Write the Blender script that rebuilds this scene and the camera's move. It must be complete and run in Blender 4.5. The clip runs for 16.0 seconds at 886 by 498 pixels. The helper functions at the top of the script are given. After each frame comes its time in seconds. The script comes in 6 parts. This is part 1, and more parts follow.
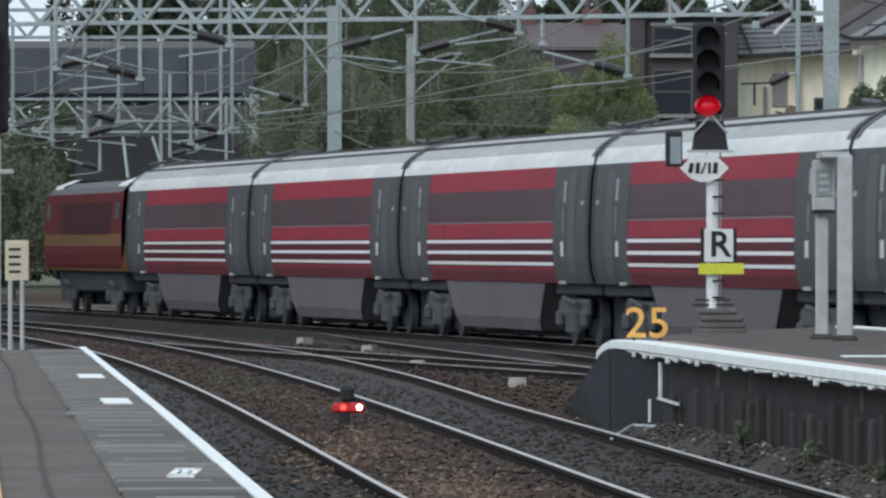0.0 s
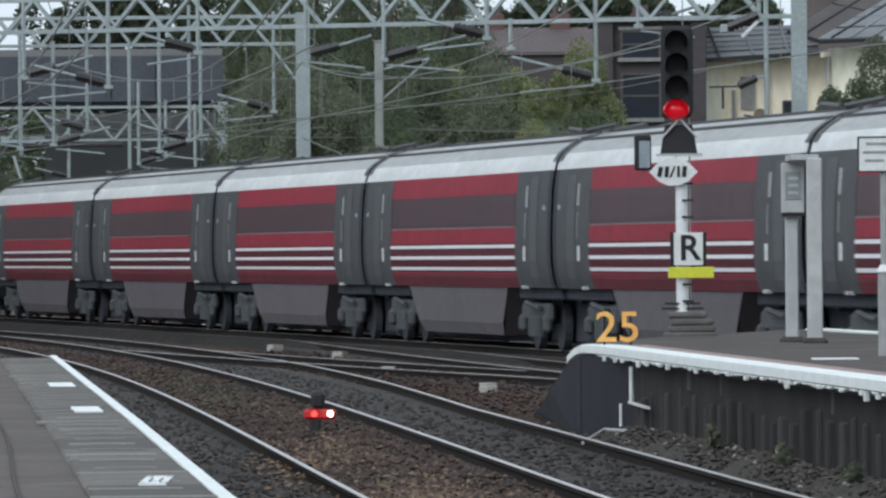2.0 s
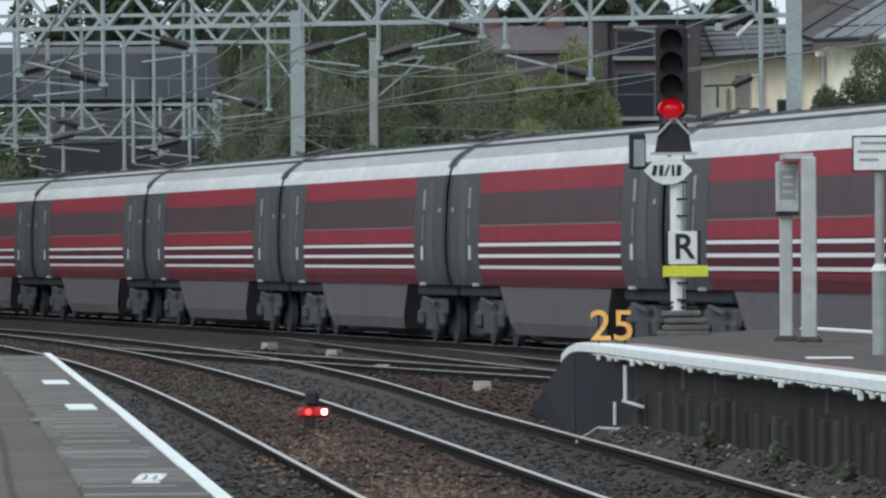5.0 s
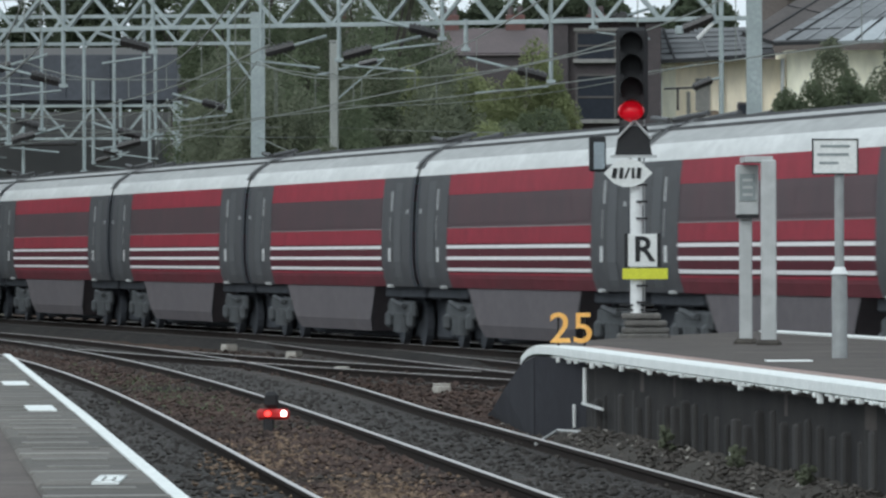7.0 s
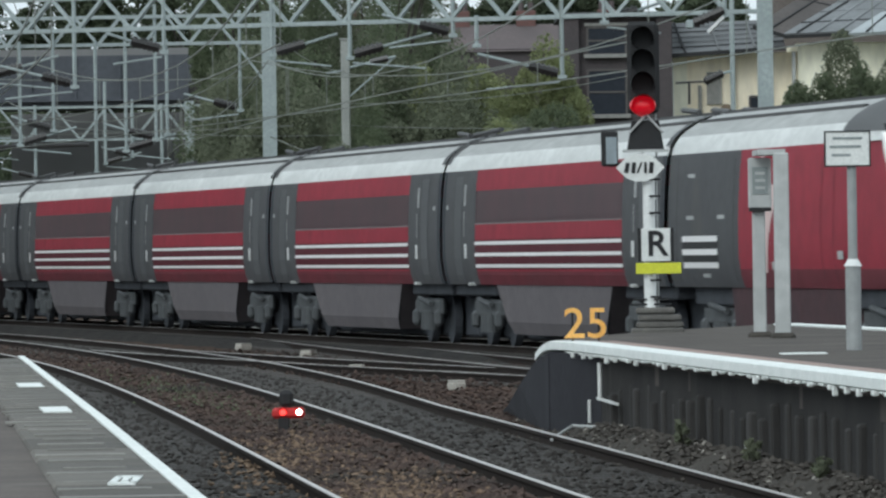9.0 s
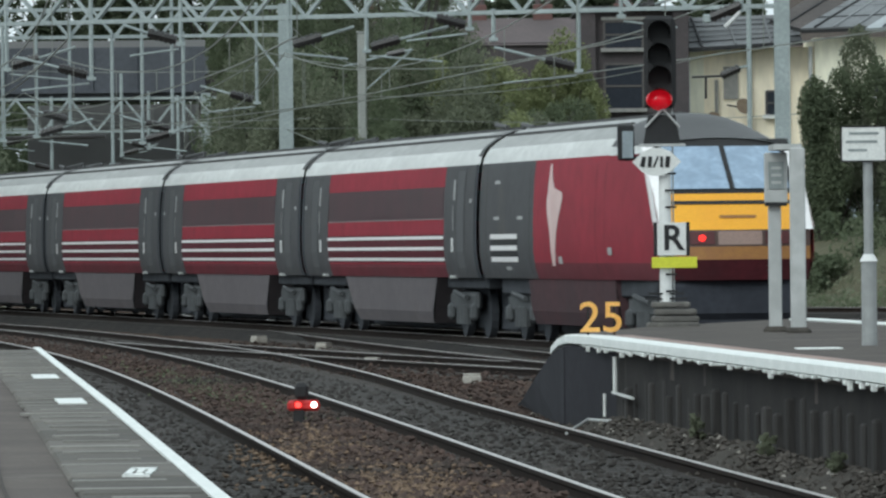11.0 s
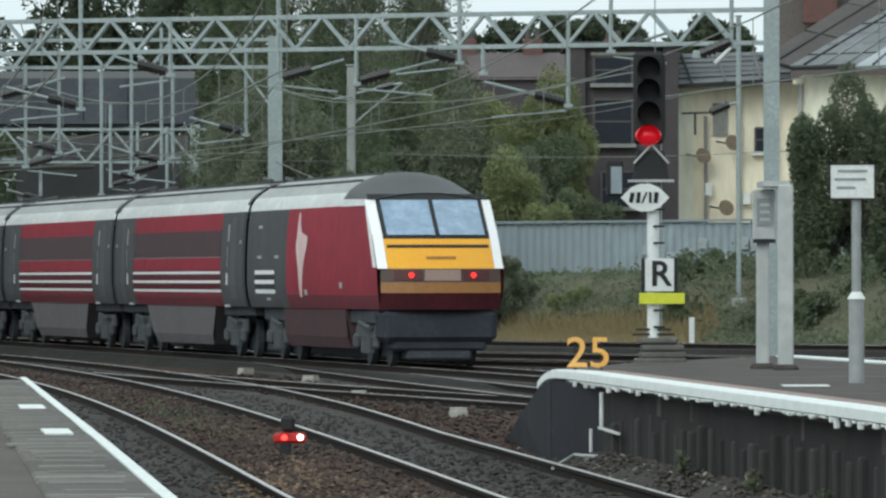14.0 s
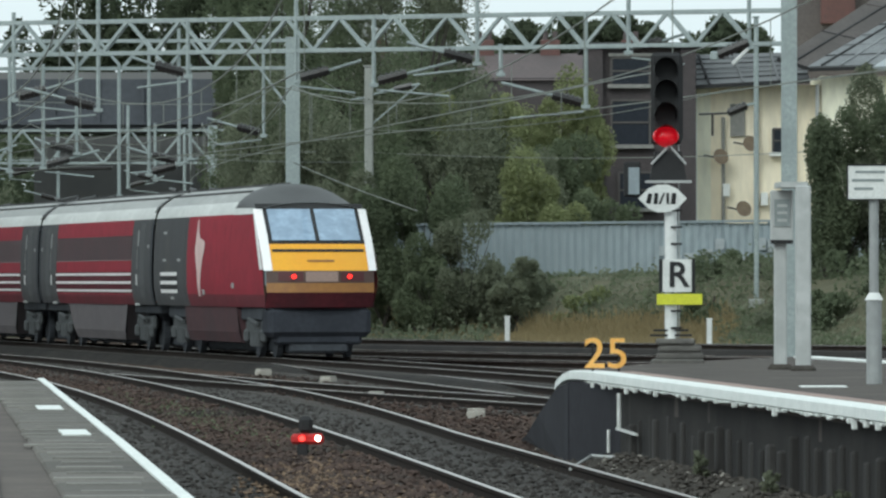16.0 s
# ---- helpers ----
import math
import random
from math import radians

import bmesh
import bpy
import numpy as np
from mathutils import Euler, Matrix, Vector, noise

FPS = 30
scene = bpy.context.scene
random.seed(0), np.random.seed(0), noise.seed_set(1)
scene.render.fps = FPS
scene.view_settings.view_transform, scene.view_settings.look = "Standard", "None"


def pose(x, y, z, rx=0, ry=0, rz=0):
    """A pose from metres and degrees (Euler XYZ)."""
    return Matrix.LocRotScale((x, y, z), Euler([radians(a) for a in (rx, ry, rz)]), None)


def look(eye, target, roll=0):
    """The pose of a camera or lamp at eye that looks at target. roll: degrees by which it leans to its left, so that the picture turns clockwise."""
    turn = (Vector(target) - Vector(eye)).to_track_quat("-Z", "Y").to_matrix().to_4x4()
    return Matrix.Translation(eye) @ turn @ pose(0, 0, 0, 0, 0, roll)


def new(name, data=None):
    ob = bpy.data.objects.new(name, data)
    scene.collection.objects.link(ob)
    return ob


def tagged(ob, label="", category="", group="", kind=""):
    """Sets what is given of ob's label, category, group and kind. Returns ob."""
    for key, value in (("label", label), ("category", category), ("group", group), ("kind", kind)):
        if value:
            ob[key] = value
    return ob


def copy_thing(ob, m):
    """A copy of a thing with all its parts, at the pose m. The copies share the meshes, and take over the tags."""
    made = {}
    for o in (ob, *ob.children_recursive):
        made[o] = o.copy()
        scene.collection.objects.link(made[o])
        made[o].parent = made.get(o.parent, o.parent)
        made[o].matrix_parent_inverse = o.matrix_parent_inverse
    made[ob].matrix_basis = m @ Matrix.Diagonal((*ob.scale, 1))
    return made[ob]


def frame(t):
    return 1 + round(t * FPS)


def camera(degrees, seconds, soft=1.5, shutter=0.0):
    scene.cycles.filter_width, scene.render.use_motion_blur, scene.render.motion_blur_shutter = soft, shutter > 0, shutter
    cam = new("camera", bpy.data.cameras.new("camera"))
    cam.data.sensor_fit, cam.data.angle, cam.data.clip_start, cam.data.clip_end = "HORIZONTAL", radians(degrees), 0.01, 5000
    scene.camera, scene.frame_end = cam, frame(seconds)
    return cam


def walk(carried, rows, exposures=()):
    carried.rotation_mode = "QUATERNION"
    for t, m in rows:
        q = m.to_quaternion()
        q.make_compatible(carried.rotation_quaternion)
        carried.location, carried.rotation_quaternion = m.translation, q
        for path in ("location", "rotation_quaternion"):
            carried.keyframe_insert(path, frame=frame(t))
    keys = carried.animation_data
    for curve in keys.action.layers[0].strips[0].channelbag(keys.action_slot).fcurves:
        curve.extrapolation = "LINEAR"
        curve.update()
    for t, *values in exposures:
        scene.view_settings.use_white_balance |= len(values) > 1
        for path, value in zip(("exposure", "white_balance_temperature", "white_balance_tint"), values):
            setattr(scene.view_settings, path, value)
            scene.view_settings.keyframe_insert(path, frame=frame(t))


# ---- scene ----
# A railway junction at the end of a station: long lens, camera held by hand on a platform.
# x to the right, y along the view, z up; rail tops at z = 0.
EYE = Vector((0.0, 0.0, 1.9))
cam = camera(6.19, 16.0, soft=2.4, shutter=0.5)
# seconds, degrees to the right, degrees up, roll
AIM = [(0, -0.0000, 0.0000, 0.000), (0.5, 0.0544, 0.0174, 0.014), (1, 0.1171, 0.0346, -0.144), (1.5, 0.1803, 0.0560, -0.343),
       (2, 0.2121, 0.0386, -0.452), (2.5, 0.2342, -0.0281, -0.646), (3, 0.2059, -0.0307, -0.609), (3.5, 0.1825, -0.0312, -0.570),
       (4, 0.2298, -0.0322, -0.250), (4.2, 0.2480, 0.0253, -0.351), (6.3, 0.3076, 0.0278, -0.192), (6.5, 0.3894, 0.0314, -0.062),
       (7, 0.5323, 0.0397, -0.194), (7.5, 0.5650, 0.0411, -0.395), (8, 0.5034, 0.0369, -0.673), (8.5, 0.4636, 0.0231, -0.831),
       (9, 0.4392, 0.0183, -0.869), (9.5, 0.3842, 0.0116, -0.761), (11.8, 0.3214, -0.0374, -0.592), (12, 0.3197, 0.0414, -0.581),
       (12.5, 0.3379, 0.1176, -0.491), (13, 0.4097, 0.1684, -0.408), (13.5, 0.4488, 0.1939, -0.255), (14, 0.4139, 0.2088, -0.081),
       (14.5, 0.3664, 0.2149, -0.085), (15, 0.3286, 0.2038, -0.177), (15.5, 0.3127, 0.2079, -0.019), (16, 0.2912, 0.2152, -0.084)]


def aim(right, up, roll):
    return look(EYE, EYE + Vector((100 * math.tan(radians(right)), 100, 100 * math.tan(radians(up - 0.008)))), roll)


walk(cam, [(t, aim(r, u, a)) for t, r, u, a in AIM], exposures=[(0.0, 0.28, 5960, 8), (8.0, 0.27, 6080, 4), (16.0, 0.33, 6190, -1)])

# ---------------------------------------------------------------- light: overcast day
SUN_UP, SUN_TURN = 34, 212
world = bpy.data.worlds.new("overcast_sky")
scene.world = world
world.use_nodes = True
wn = world.node_tree.nodes
sky = wn.new("ShaderNodeTexSky")
sky.sky_type, sky.sun_disc = "NISHITA", False
sky.sun_elevation, sky.sun_rotation, sky.dust_density = radians(SUN_UP), radians(SUN_TURN), 4.0
pale = wn.new("ShaderNodeHueSaturation")
pale.inputs["Saturation"].default_value = 0.22
world.node_tree.links.new(sky.outputs[0], pale.inputs["Color"])
cloud = wn.new("ShaderNodeMix")
cloud.data_type = "RGBA"
cloud.inputs[0].default_value, cloud.inputs[7].default_value = 0.82, (7.6, 8.1, 8.5, 1)
world.node_tree.links.new(pale.outputs[0], cloud.inputs[6])
world.node_tree.links.new(cloud.outputs[2], wn["Background"].inputs["Color"])
wn["Background"].inputs["Strength"].default_value = 0.105
sun = new("sun", bpy.data.lights.new("sun", "SUN"))
sun.data.energy, sun.data.angle, sun.data.color = 0.85, radians(25), (1.0, 0.98, 0.95)
a, e = radians(SUN_TURN), radians(SUN_UP)
sun.matrix_world = look((math.sin(a) * math.cos(e) * 50, math.cos(a) * math.cos(e) * 50, math.sin(e) * 50), (0, 0, 0))


# ---------------------------------------------------------------- materials
def material(name, c1, c2=None, rough=0.7, metal=0.0, scale=6.0, bump=0.0, fine=40.0, c3=None, spots=0.0, glow=0.0, coat=0.0, vary=0.0, stretch=(1, 1, 1), spec=0.5):
    """Two scales of noise between two colours, a third colour as stains, a bump of the fine grain."""
    m = bpy.data.materials.new(name)
    m.use_nodes = True
    nt, b = m.node_tree, m.node_tree.nodes["Principled BSDF"]

    def node(kind, **kw):
        n = nt.nodes.new(kind)
        for k, v in kw.items():
            n.inputs[k].default_value = v
        return n

    def mix(fac, x, y):
        n = nt.nodes.new("ShaderNodeMix")
        n.data_type = "RGBA"
        nt.links.new(fac, n.inputs[0])
        for sock, v in ((n.inputs[6], x), (n.inputs[7], y)):
            if isinstance(v, tuple):
                sock.default_value = (*v, 1)
            else:
                nt.links.new(v, sock)
        return n.outputs[2]

    def ramp(src, lo, hi):
        n = node("ShaderNodeMapRange", **{"From Min": lo, "From Max": hi})
        nt.links.new(src, n.inputs["Value"])
        return n.outputs[0]

    b.inputs["Roughness"].default_value, b.inputs["Metallic"].default_value = rough, metal
    b.inputs["Coat Weight"].default_value, b.inputs["Specular IOR Level"].default_value = coat, spec
    c2 = c2 or tuple(v * 0.75 for v in c1)
    co = nt.nodes.new("ShaderNodeTexCoord")
    mp = node("ShaderNodeMapping", Scale=stretch)
    nt.links.new(co.outputs["Object"], mp.inputs["Vector"])
    big, small = node("ShaderNodeTexNoise", Scale=scale, Detail=6.0), node("ShaderNodeTexNoise", Scale=fine, Detail=4.0)
    for n in (big, small):
        nt.links.new(mp.outputs[0], n.inputs["Vector"])
    col = mix(ramp(big.outputs[0], 0.32, 0.68), c1, c2)
    col = mix(ramp(small.outputs[0], 0.35, 0.75), col, tuple(0.5 * (x + y) * 0.8 for x, y in zip(c1, c2)))
    if c3:
        st = node("ShaderNodeTexNoise", Scale=scale * 0.37, Detail=8.0, Roughness=0.65)
        nt.links.new(mp.outputs[0], st.inputs["Vector"])
        col = mix(ramp(st.outputs[0], 0.62 - spots, 0.75 - spots), col, c3)
    if vary:
        info = nt.nodes.new("ShaderNodeObjectInfo")
        geo = nt.nodes.new("ShaderNodeNewGeometry")
        add = nt.nodes.new("ShaderNodeMath")
        add.operation = "ADD"
        nt.links.new(info.outputs["Random"], add.inputs[0])
        nt.links.new(geo.outputs["Random Per Island"], add.inputs[1])
        hs = nt.nodes.new("ShaderNodeHueSaturation")
        mr = node("ShaderNodeMapRange", **{"From Min": 0.0, "From Max": 2.0, "To Min": 1 - vary, "To Max": 1 + vary})
        nt.links.new(add.outputs[0], mr.inputs["Value"])
        nt.links.new(mr.outputs[0], hs.inputs["Value"])
        nt.links.new(col, hs.inputs["Color"])
        col = hs.outputs[0]
    nt.links.new(col, b.inputs["Base Color"])
    if bump:
        bp = node("ShaderNodeBump", Strength=bump, Distance=0.03)
        nt.links.new(small.outputs[0], bp.inputs["Height"])
        nt.links.new(bp.outputs[0], b.inputs["Normal"])
    if glow:
        b.inputs["Emission Color"].default_value, b.inputs["Emission Strength"].default_value = (*c1, 1), glow
    return m


M = dict(
    ballast=material("brown_ballast", (0.1, 0.066, 0.05), (0.05, 0.037, 0.031), 0.95, spec=0.1, scale=0.6, fine=14, bump=1.0, c3=(0.14, 0.1, 0.072), spots=0.02),
    bed=material("dark_ballast", (0.046, 0.042, 0.039), (0.026, 0.025, 0.025), 0.95, spec=0.1, scale=0.8, fine=15, bump=1.0, c3=(0.085, 0.066, 0.05), spots=0.0),
    stone=material("ballast_stone", (0.108, 0.074, 0.062), (0.05, 0.04, 0.037), 0.95, vary=0.6, spec=0.15, scale=0.35, fine=3, c3=(0.045, 0.042, 0.038), spots=0.09),
    stone_dark=material("oily_stone", (0.06, 0.054, 0.05), (0.042, 0.039, 0.037), 0.9, vary=0.3, spec=0.15),
    rubble=material("grey_rubble", (0.145, 0.131, 0.117), (0.088, 0.08, 0.074), 0.95, vary=0.5, spec=0.15),
    palestone=material("pale_chips", (0.42, 0.4, 0.36), (0.28, 0.26, 0.23), 0.95, vary=0.3),
    earth=material("weedy_earth", (0.075, 0.085, 0.045), (0.12, 0.105, 0.065), 0.95, scale=0.35, fine=6, bump=0.8, c3=(0.19, 0.165, 0.10), spots=0.03),
    railside=material("rusty_rail", (0.035, 0.026, 0.022), (0.022, 0.018, 0.017), 0.9, spec=0.1, scale=4),
    railtop=material("polished_rail_head", (0.62, 0.58, 0.56), (0.48, 0.45, 0.43), 0.4, 0.75, scale=3),
    sleeper=material("weathered_sleeper", (0.075, 0.066, 0.06), (0.045, 0.042, 0.04), 0.9, scale=5, fine=30, bump=0.6, vary=0.35),
    asphalt=material("platform_asphalt", (0.155, 0.132, 0.12), (0.098, 0.086, 0.08), 0.95, spec=0.2, scale=0.9, fine=30, bump=0.3, c3=(0.23, 0.205, 0.19), spots=0.05),
    slab=material("concrete_slab", (0.165, 0.152, 0.137), (0.11, 0.105, 0.098), 0.95, spec=0.2, scale=1.6, fine=40, bump=0.3, c3=(0.12, 0.118, 0.115), spots=0.03, vary=0.5),
    whitepaint=material("white_line_paint", (0.86, 0.88, 0.86), (0.74, 0.77, 0.75), 0.7, scale=2.5, fine=30, c3=(0.5, 0.53, 0.5), spots=-0.03),
    platwall=material("dark_platform_wall", (0.046, 0.043, 0.041), (0.026, 0.025, 0.026), 0.95, spec=0.15, scale=1.2, fine=18, bump=0.5, c3=(0.085, 0.08, 0.07), spots=0.0, stretch=(1, 1, 0.3), vary=0.5),
    steel=material("galvanised_steel", (0.38, 0.43, 0.43), (0.29, 0.335, 0.335), 0.6, 0.25, scale=1.5, fine=12, c3=(0.2, 0.2, 0.19), spots=-0.05),
    concrete=material("mast_concrete", (0.36, 0.37, 0.345), (0.27, 0.28, 0.265), 0.85, scale=1.0, fine=20),
    insulator=material("dark_insulator", (0.035, 0.03, 0.03), (0.02, 0.02, 0.02), 0.35),
    wire=material("copper_wire", (0.3, 0.32, 0.29), (0.21, 0.22, 0.2), 0.5, 0.5),
    red=material("coach_red", (0.33, 0.027, 0.05), (0.255, 0.024, 0.042), 0.6, spec=0.2, scale=0.6, fine=5, c3=(0.16, 0.028, 0.036), spots=0.06, stretch=(0.5, 1, 0.6)),
    grey=material("coach_dark_grey", (0.092, 0.093, 0.098), (0.072, 0.073, 0.078), 0.6, spec=0.2, scale=0.7, fine=5, c3=(0.1, 0.095, 0.09), spots=0.0),
    skirt=material("grimy_underframe", (0.145, 0.128, 0.136), (0.11, 0.098, 0.105), 0.8, scale=0.8, fine=7, c3=(0.1, 0.085, 0.075), spots=0.02),
    under=material("black_running_gear", (0.072, 0.077, 0.088), (0.05, 0.054, 0.063), 0.85, spec=0.15, scale=3, fine=12),
    bogie=material("bogie_frame", (0.082, 0.088, 0.093), (0.05, 0.054, 0.058), 0.7, scale=3, fine=12),
    roof=material("coach_roof", (0.42, 0.425, 0.42), (0.33, 0.335, 0.33), 0.7, scale=0.5, fine=5, c3=(0.27, 0.27, 0.26), spots=0.03, stretch=(0.3, 1, 1)),
    roofwhite=material("white_roof_edge", (0.74, 0.75, 0.74), (0.62, 0.63, 0.62), 0.55, scale=0.6, fine=6, c3=(0.5, 0.48, 0.45), spots=-0.02, stretch=(0.4, 1, 1)),
    stripe=material("white_stripe", (0.93, 0.91, 0.91), (0.86, 0.84, 0.84), 0.45),
    maroonstripe=material("dark_maroon", (0.05, 0.012, 0.02), (0.035, 0.01, 0.016), 0.6, spec=0.15),
    glass=material("tinted_coach_glass", (0.1, 0.052, 0.06), (0.07, 0.046, 0.052), 0.45, scale=0.9, spec=0.15),
    # the sky's reflection is put into the windscreen's base colour as pale blue
    windscreen=material("sky_tinted_windscreen", (0.31, 0.42, 0.56), (0.2, 0.28, 0.38), 0.06, scale=2.6, fine=9, coat=0.6),
    rubber=material("black_rubber", (0.02, 0.02, 0.021), None, 0.8),
    yellow=material("warning_yellow", (0.84, 0.42, 0.015), (0.78, 0.35, 0.02), 0.4, scale=1.0),
    buffer=material("orange_beam", (0.33, 0.15, 0.03), (0.24, 0.1, 0.03), 0.5),
    darkroof=material("dark_cab_roof", (0.06, 0.06, 0.062), (0.045, 0.045, 0.047), 0.55),
    maroon=material("loco_maroon", (0.15, 0.02, 0.022), (0.1, 0.016, 0.02), 0.65, spec=0.12),
    gold=material("loco_gold", (0.22, 0.12, 0.05), (0.16, 0.088, 0.04), 0.65, spec=0.12),
    tail=material("tail_lamp", (1.0, 0.02, 0.015), None, 0.3, glow=2.0),
    redlamp=material("red_signal_lens", (0.62, 0.006, 0.018), None, 0.15, glow=0.3),
    whitelamp=material("white_signal_lens", (1.0, 0.93, 0.85), None, 0.25, glow=5),
    redpaint=material("red_enamel", (0.55, 0.02, 0.02), (0.42, 0.02, 0.02), 0.4),
    black=material("matt_black", (0.018, 0.018, 0.02), (0.012, 0.012, 0.013), 0.75),
    plate=material("white_enamel_plate", (0.78, 0.79, 0.77), (0.68, 0.69, 0.67), 0.4, scale=3),
    postwhite=material("white_post_paint", (0.76, 0.77, 0.76), (0.68, 0.69, 0.68), 0.55, scale=2, fine=8, c3=(0.4, 0.39, 0.37), spots=-0.03),
    postgrey=material("pale_grey_post", (0.47, 0.48, 0.475), (0.41, 0.42, 0.415), 0.55, scale=1.5, fine=6, c3=(0.33, 0.33, 0.31), spots=-0.02),
    limeplate=material("lime_yellow_plate", (0.68, 0.7, 0.04), (0.6, 0.6, 0.04), 0.45, scale=4),
    amber=material("amber_digit_paint", (0.88, 0.5, 0.14), (0.8, 0.38, 0.07), 0.45, scale=9),
    base=material("lichened_stone_base", (0.17, 0.16, 0.145), (0.1, 0.095, 0.09), 0.95, scale=4, fine=25, bump=0.7, vary=0.25),
    brick=material("dark_brick", (0.085, 0.07, 0.072), (0.06, 0.053, 0.056), 0.9, scale=1.2, fine=10, c3=(0.13, 0.085, 0.07), spots=0.0),
    cream=material("cream_render", (0.93, 0.9, 0.75), (0.88, 0.85, 0.68), 0.85, scale=0.4, fine=4, c3=(0.55, 0.52, 0.42), spots=-0.02, stretch=(1, 1, 0.3)),
    pinkcream=material("peach_render", (0.94, 0.85, 0.68), (0.9, 0.8, 0.62), 0.85, scale=0.4, fine=4, c3=(0.6, 0.52, 0.42), spots=-0.02, stretch=(1, 1, 0.3)),
    slate=material("grey_slate", (0.24, 0.25, 0.26), (0.17, 0.178, 0.185), 0.65, scale=0.6, fine=7, bump=0.3, c3=(0.24, 0.24, 0.23), spots=-0.01, vary=0.2),
    redtile=material("red_roof_tile", (0.13, 0.1, 0.1), (0.09, 0.074, 0.075), 0.85, scale=0.6, fine=6),
    zinc=material("blue_grey_sheet", (0.34, 0.395, 0.425), (0.26, 0.305, 0.33), 0.6, 0.1, scale=0.3, fine=4, c3=(0.34, 0.37, 0.38), spots=0.0, stretch=(1, 1, 0.4)),
    pane=material("window_pane", (0.022, 0.027, 0.038), (0.015, 0.018, 0.026), 0.3, spec=0.25),
    girder=material("blue_grey_girder", (0.075, 0.082, 0.098), (0.055, 0.06, 0.072), 0.75, scale=0.4, fine=4),
    parapet=material("pale_parapet", (0.2, 0.2, 0.2), (0.15, 0.15, 0.15), 0.8, scale=0.5),
    bark=material("bark", (0.07, 0.06, 0.05), (0.045, 0.04, 0.035), 0.95, scale=4, fine=20, bump=0.5),
    leaf=material("dark_leaf", (0.175, 0.205, 0.125), (0.13, 0.157, 0.102), 0.8, scale=0.5, fine=3, vary=0.13, spec=0.1),
    leaf_light=material("yellow_green_leaf", (0.31, 0.335, 0.17), (0.235, 0.265, 0.135), 0.8, scale=0.5, fine=3, vary=0.13, spec=0.1),
    leaf_grey=material("grey_green_leaf", (0.22, 0.238, 0.165), (0.165, 0.183, 0.13), 0.8, scale=0.5, fine=3, vary=0.13, spec=0.1),
    # darker leaf copy, with the self-shading of dense foliage put into its colour
    leaf_dark=material("darkened_leaf", (0.105, 0.125, 0.078), (0.078, 0.095, 0.062), 0.8, scale=0.5, fine=3, vary=0.15, spec=0.1),
    straw=material("dry_grass", (0.38, 0.3, 0.16), (0.29, 0.235, 0.13), 0.8, vary=0.15),
)


def let_light_through(m, share):
    """Thin leaves glow a little with the light that falls on their other side."""
    nt = m.node_tree
    b, out = nt.nodes["Principled BSDF"], nt.nodes["Material Output"]
    tr, mix = nt.nodes.new("ShaderNodeBsdfTranslucent"), nt.nodes.new("ShaderNodeMixShader")
    nt.links.new(b.inputs["Base Color"].links[0].from_socket, tr.inputs["Color"])
    mix.inputs[0].default_value = share
    nt.links.new(b.outputs[0], mix.inputs[1])
    nt.links.new(tr.outputs[0], mix.inputs[2])
    nt.links.new(mix.outputs[0], out.inputs["Surface"])


for key in ("leaf", "leaf_light", "leaf_grey", "leaf_dark", "straw"):
    let_light_through(M[key], 0.42)


# ---------------------------------------------------------------- small builders
def part(name, bm, mat, parent=None, label="", smooth=False):
    me = bpy.data.meshes.new(name)
    bm.to_mesh(me)
    bm.free()
    me.materials.append(M[mat])
    if smooth:
        me.shade_smooth()
    ob = new(name, me)
    ob.parent = parent
    return tagged(ob, label)


def thing(name, label, category, m=None, group="", kind=""):
    ob = new(name)
    if m:
        ob.matrix_basis = m
    return tagged(ob, label, category, group, kind)


def box(x, y, z, sx, sy, sz, bm=None, turn=None, bev=0.0):
    """A box about its centre, with slightly broken edges."""
    bm = bm or bmesh.new()
    made = bmesh.ops.create_cube(bm, size=1.0)["verts"]
    bmesh.ops.scale(bm, vec=(sx, sy, sz), verts=made)
    if bev:
        edges = list({ed for v in made for ed in v.link_edges})
        out = bmesh.ops.bevel(bm, geom=edges, offset=bev, segments=1, affect="EDGES")
        made = list({v for f in out["faces"] for v in f.verts} | {v for v in made if v.is_valid})
    if turn:
        bmesh.ops.rotate(bm, cent=(0, 0, 0), matrix=turn.to_3x3(), verts=made)
    bmesh.ops.translate(bm, vec=(x, y, z), verts=made)
    return bm


def rod(p, q, r, bm=None, n=8, r2=None):
    """A round bar from p to q."""
    bm = bm or bmesh.new()
    p, q = Vector(p), Vector(q)
    d = q - p
    m = Matrix.Translation((p + q) / 2) @ d.to_track_quat("Z", "Y").to_matrix().to_4x4()
    bmesh.ops.create_cone(bm, cap_ends=True, segments=n, radius1=r, radius2=r if r2 is None else r2, depth=d.length, matrix=m)
    return bm


def beam(p, q, w, h, bm=None):
    """A square bar from p to q."""
    bm = bm or bmesh.new()
    p, q = Vector(p), Vector(q)
    d = q - p
    made = bmesh.ops.create_cube(bm, size=1.0)["verts"]
    bmesh.ops.scale(bm, vec=(w, h, d.length), verts=made)
    bmesh.ops.transform(bm, matrix=Matrix.Translation((p + q) / 2) @ d.to_track_quat("Z", "Y").to_matrix().to_4x4(), verts=made)
    return bm


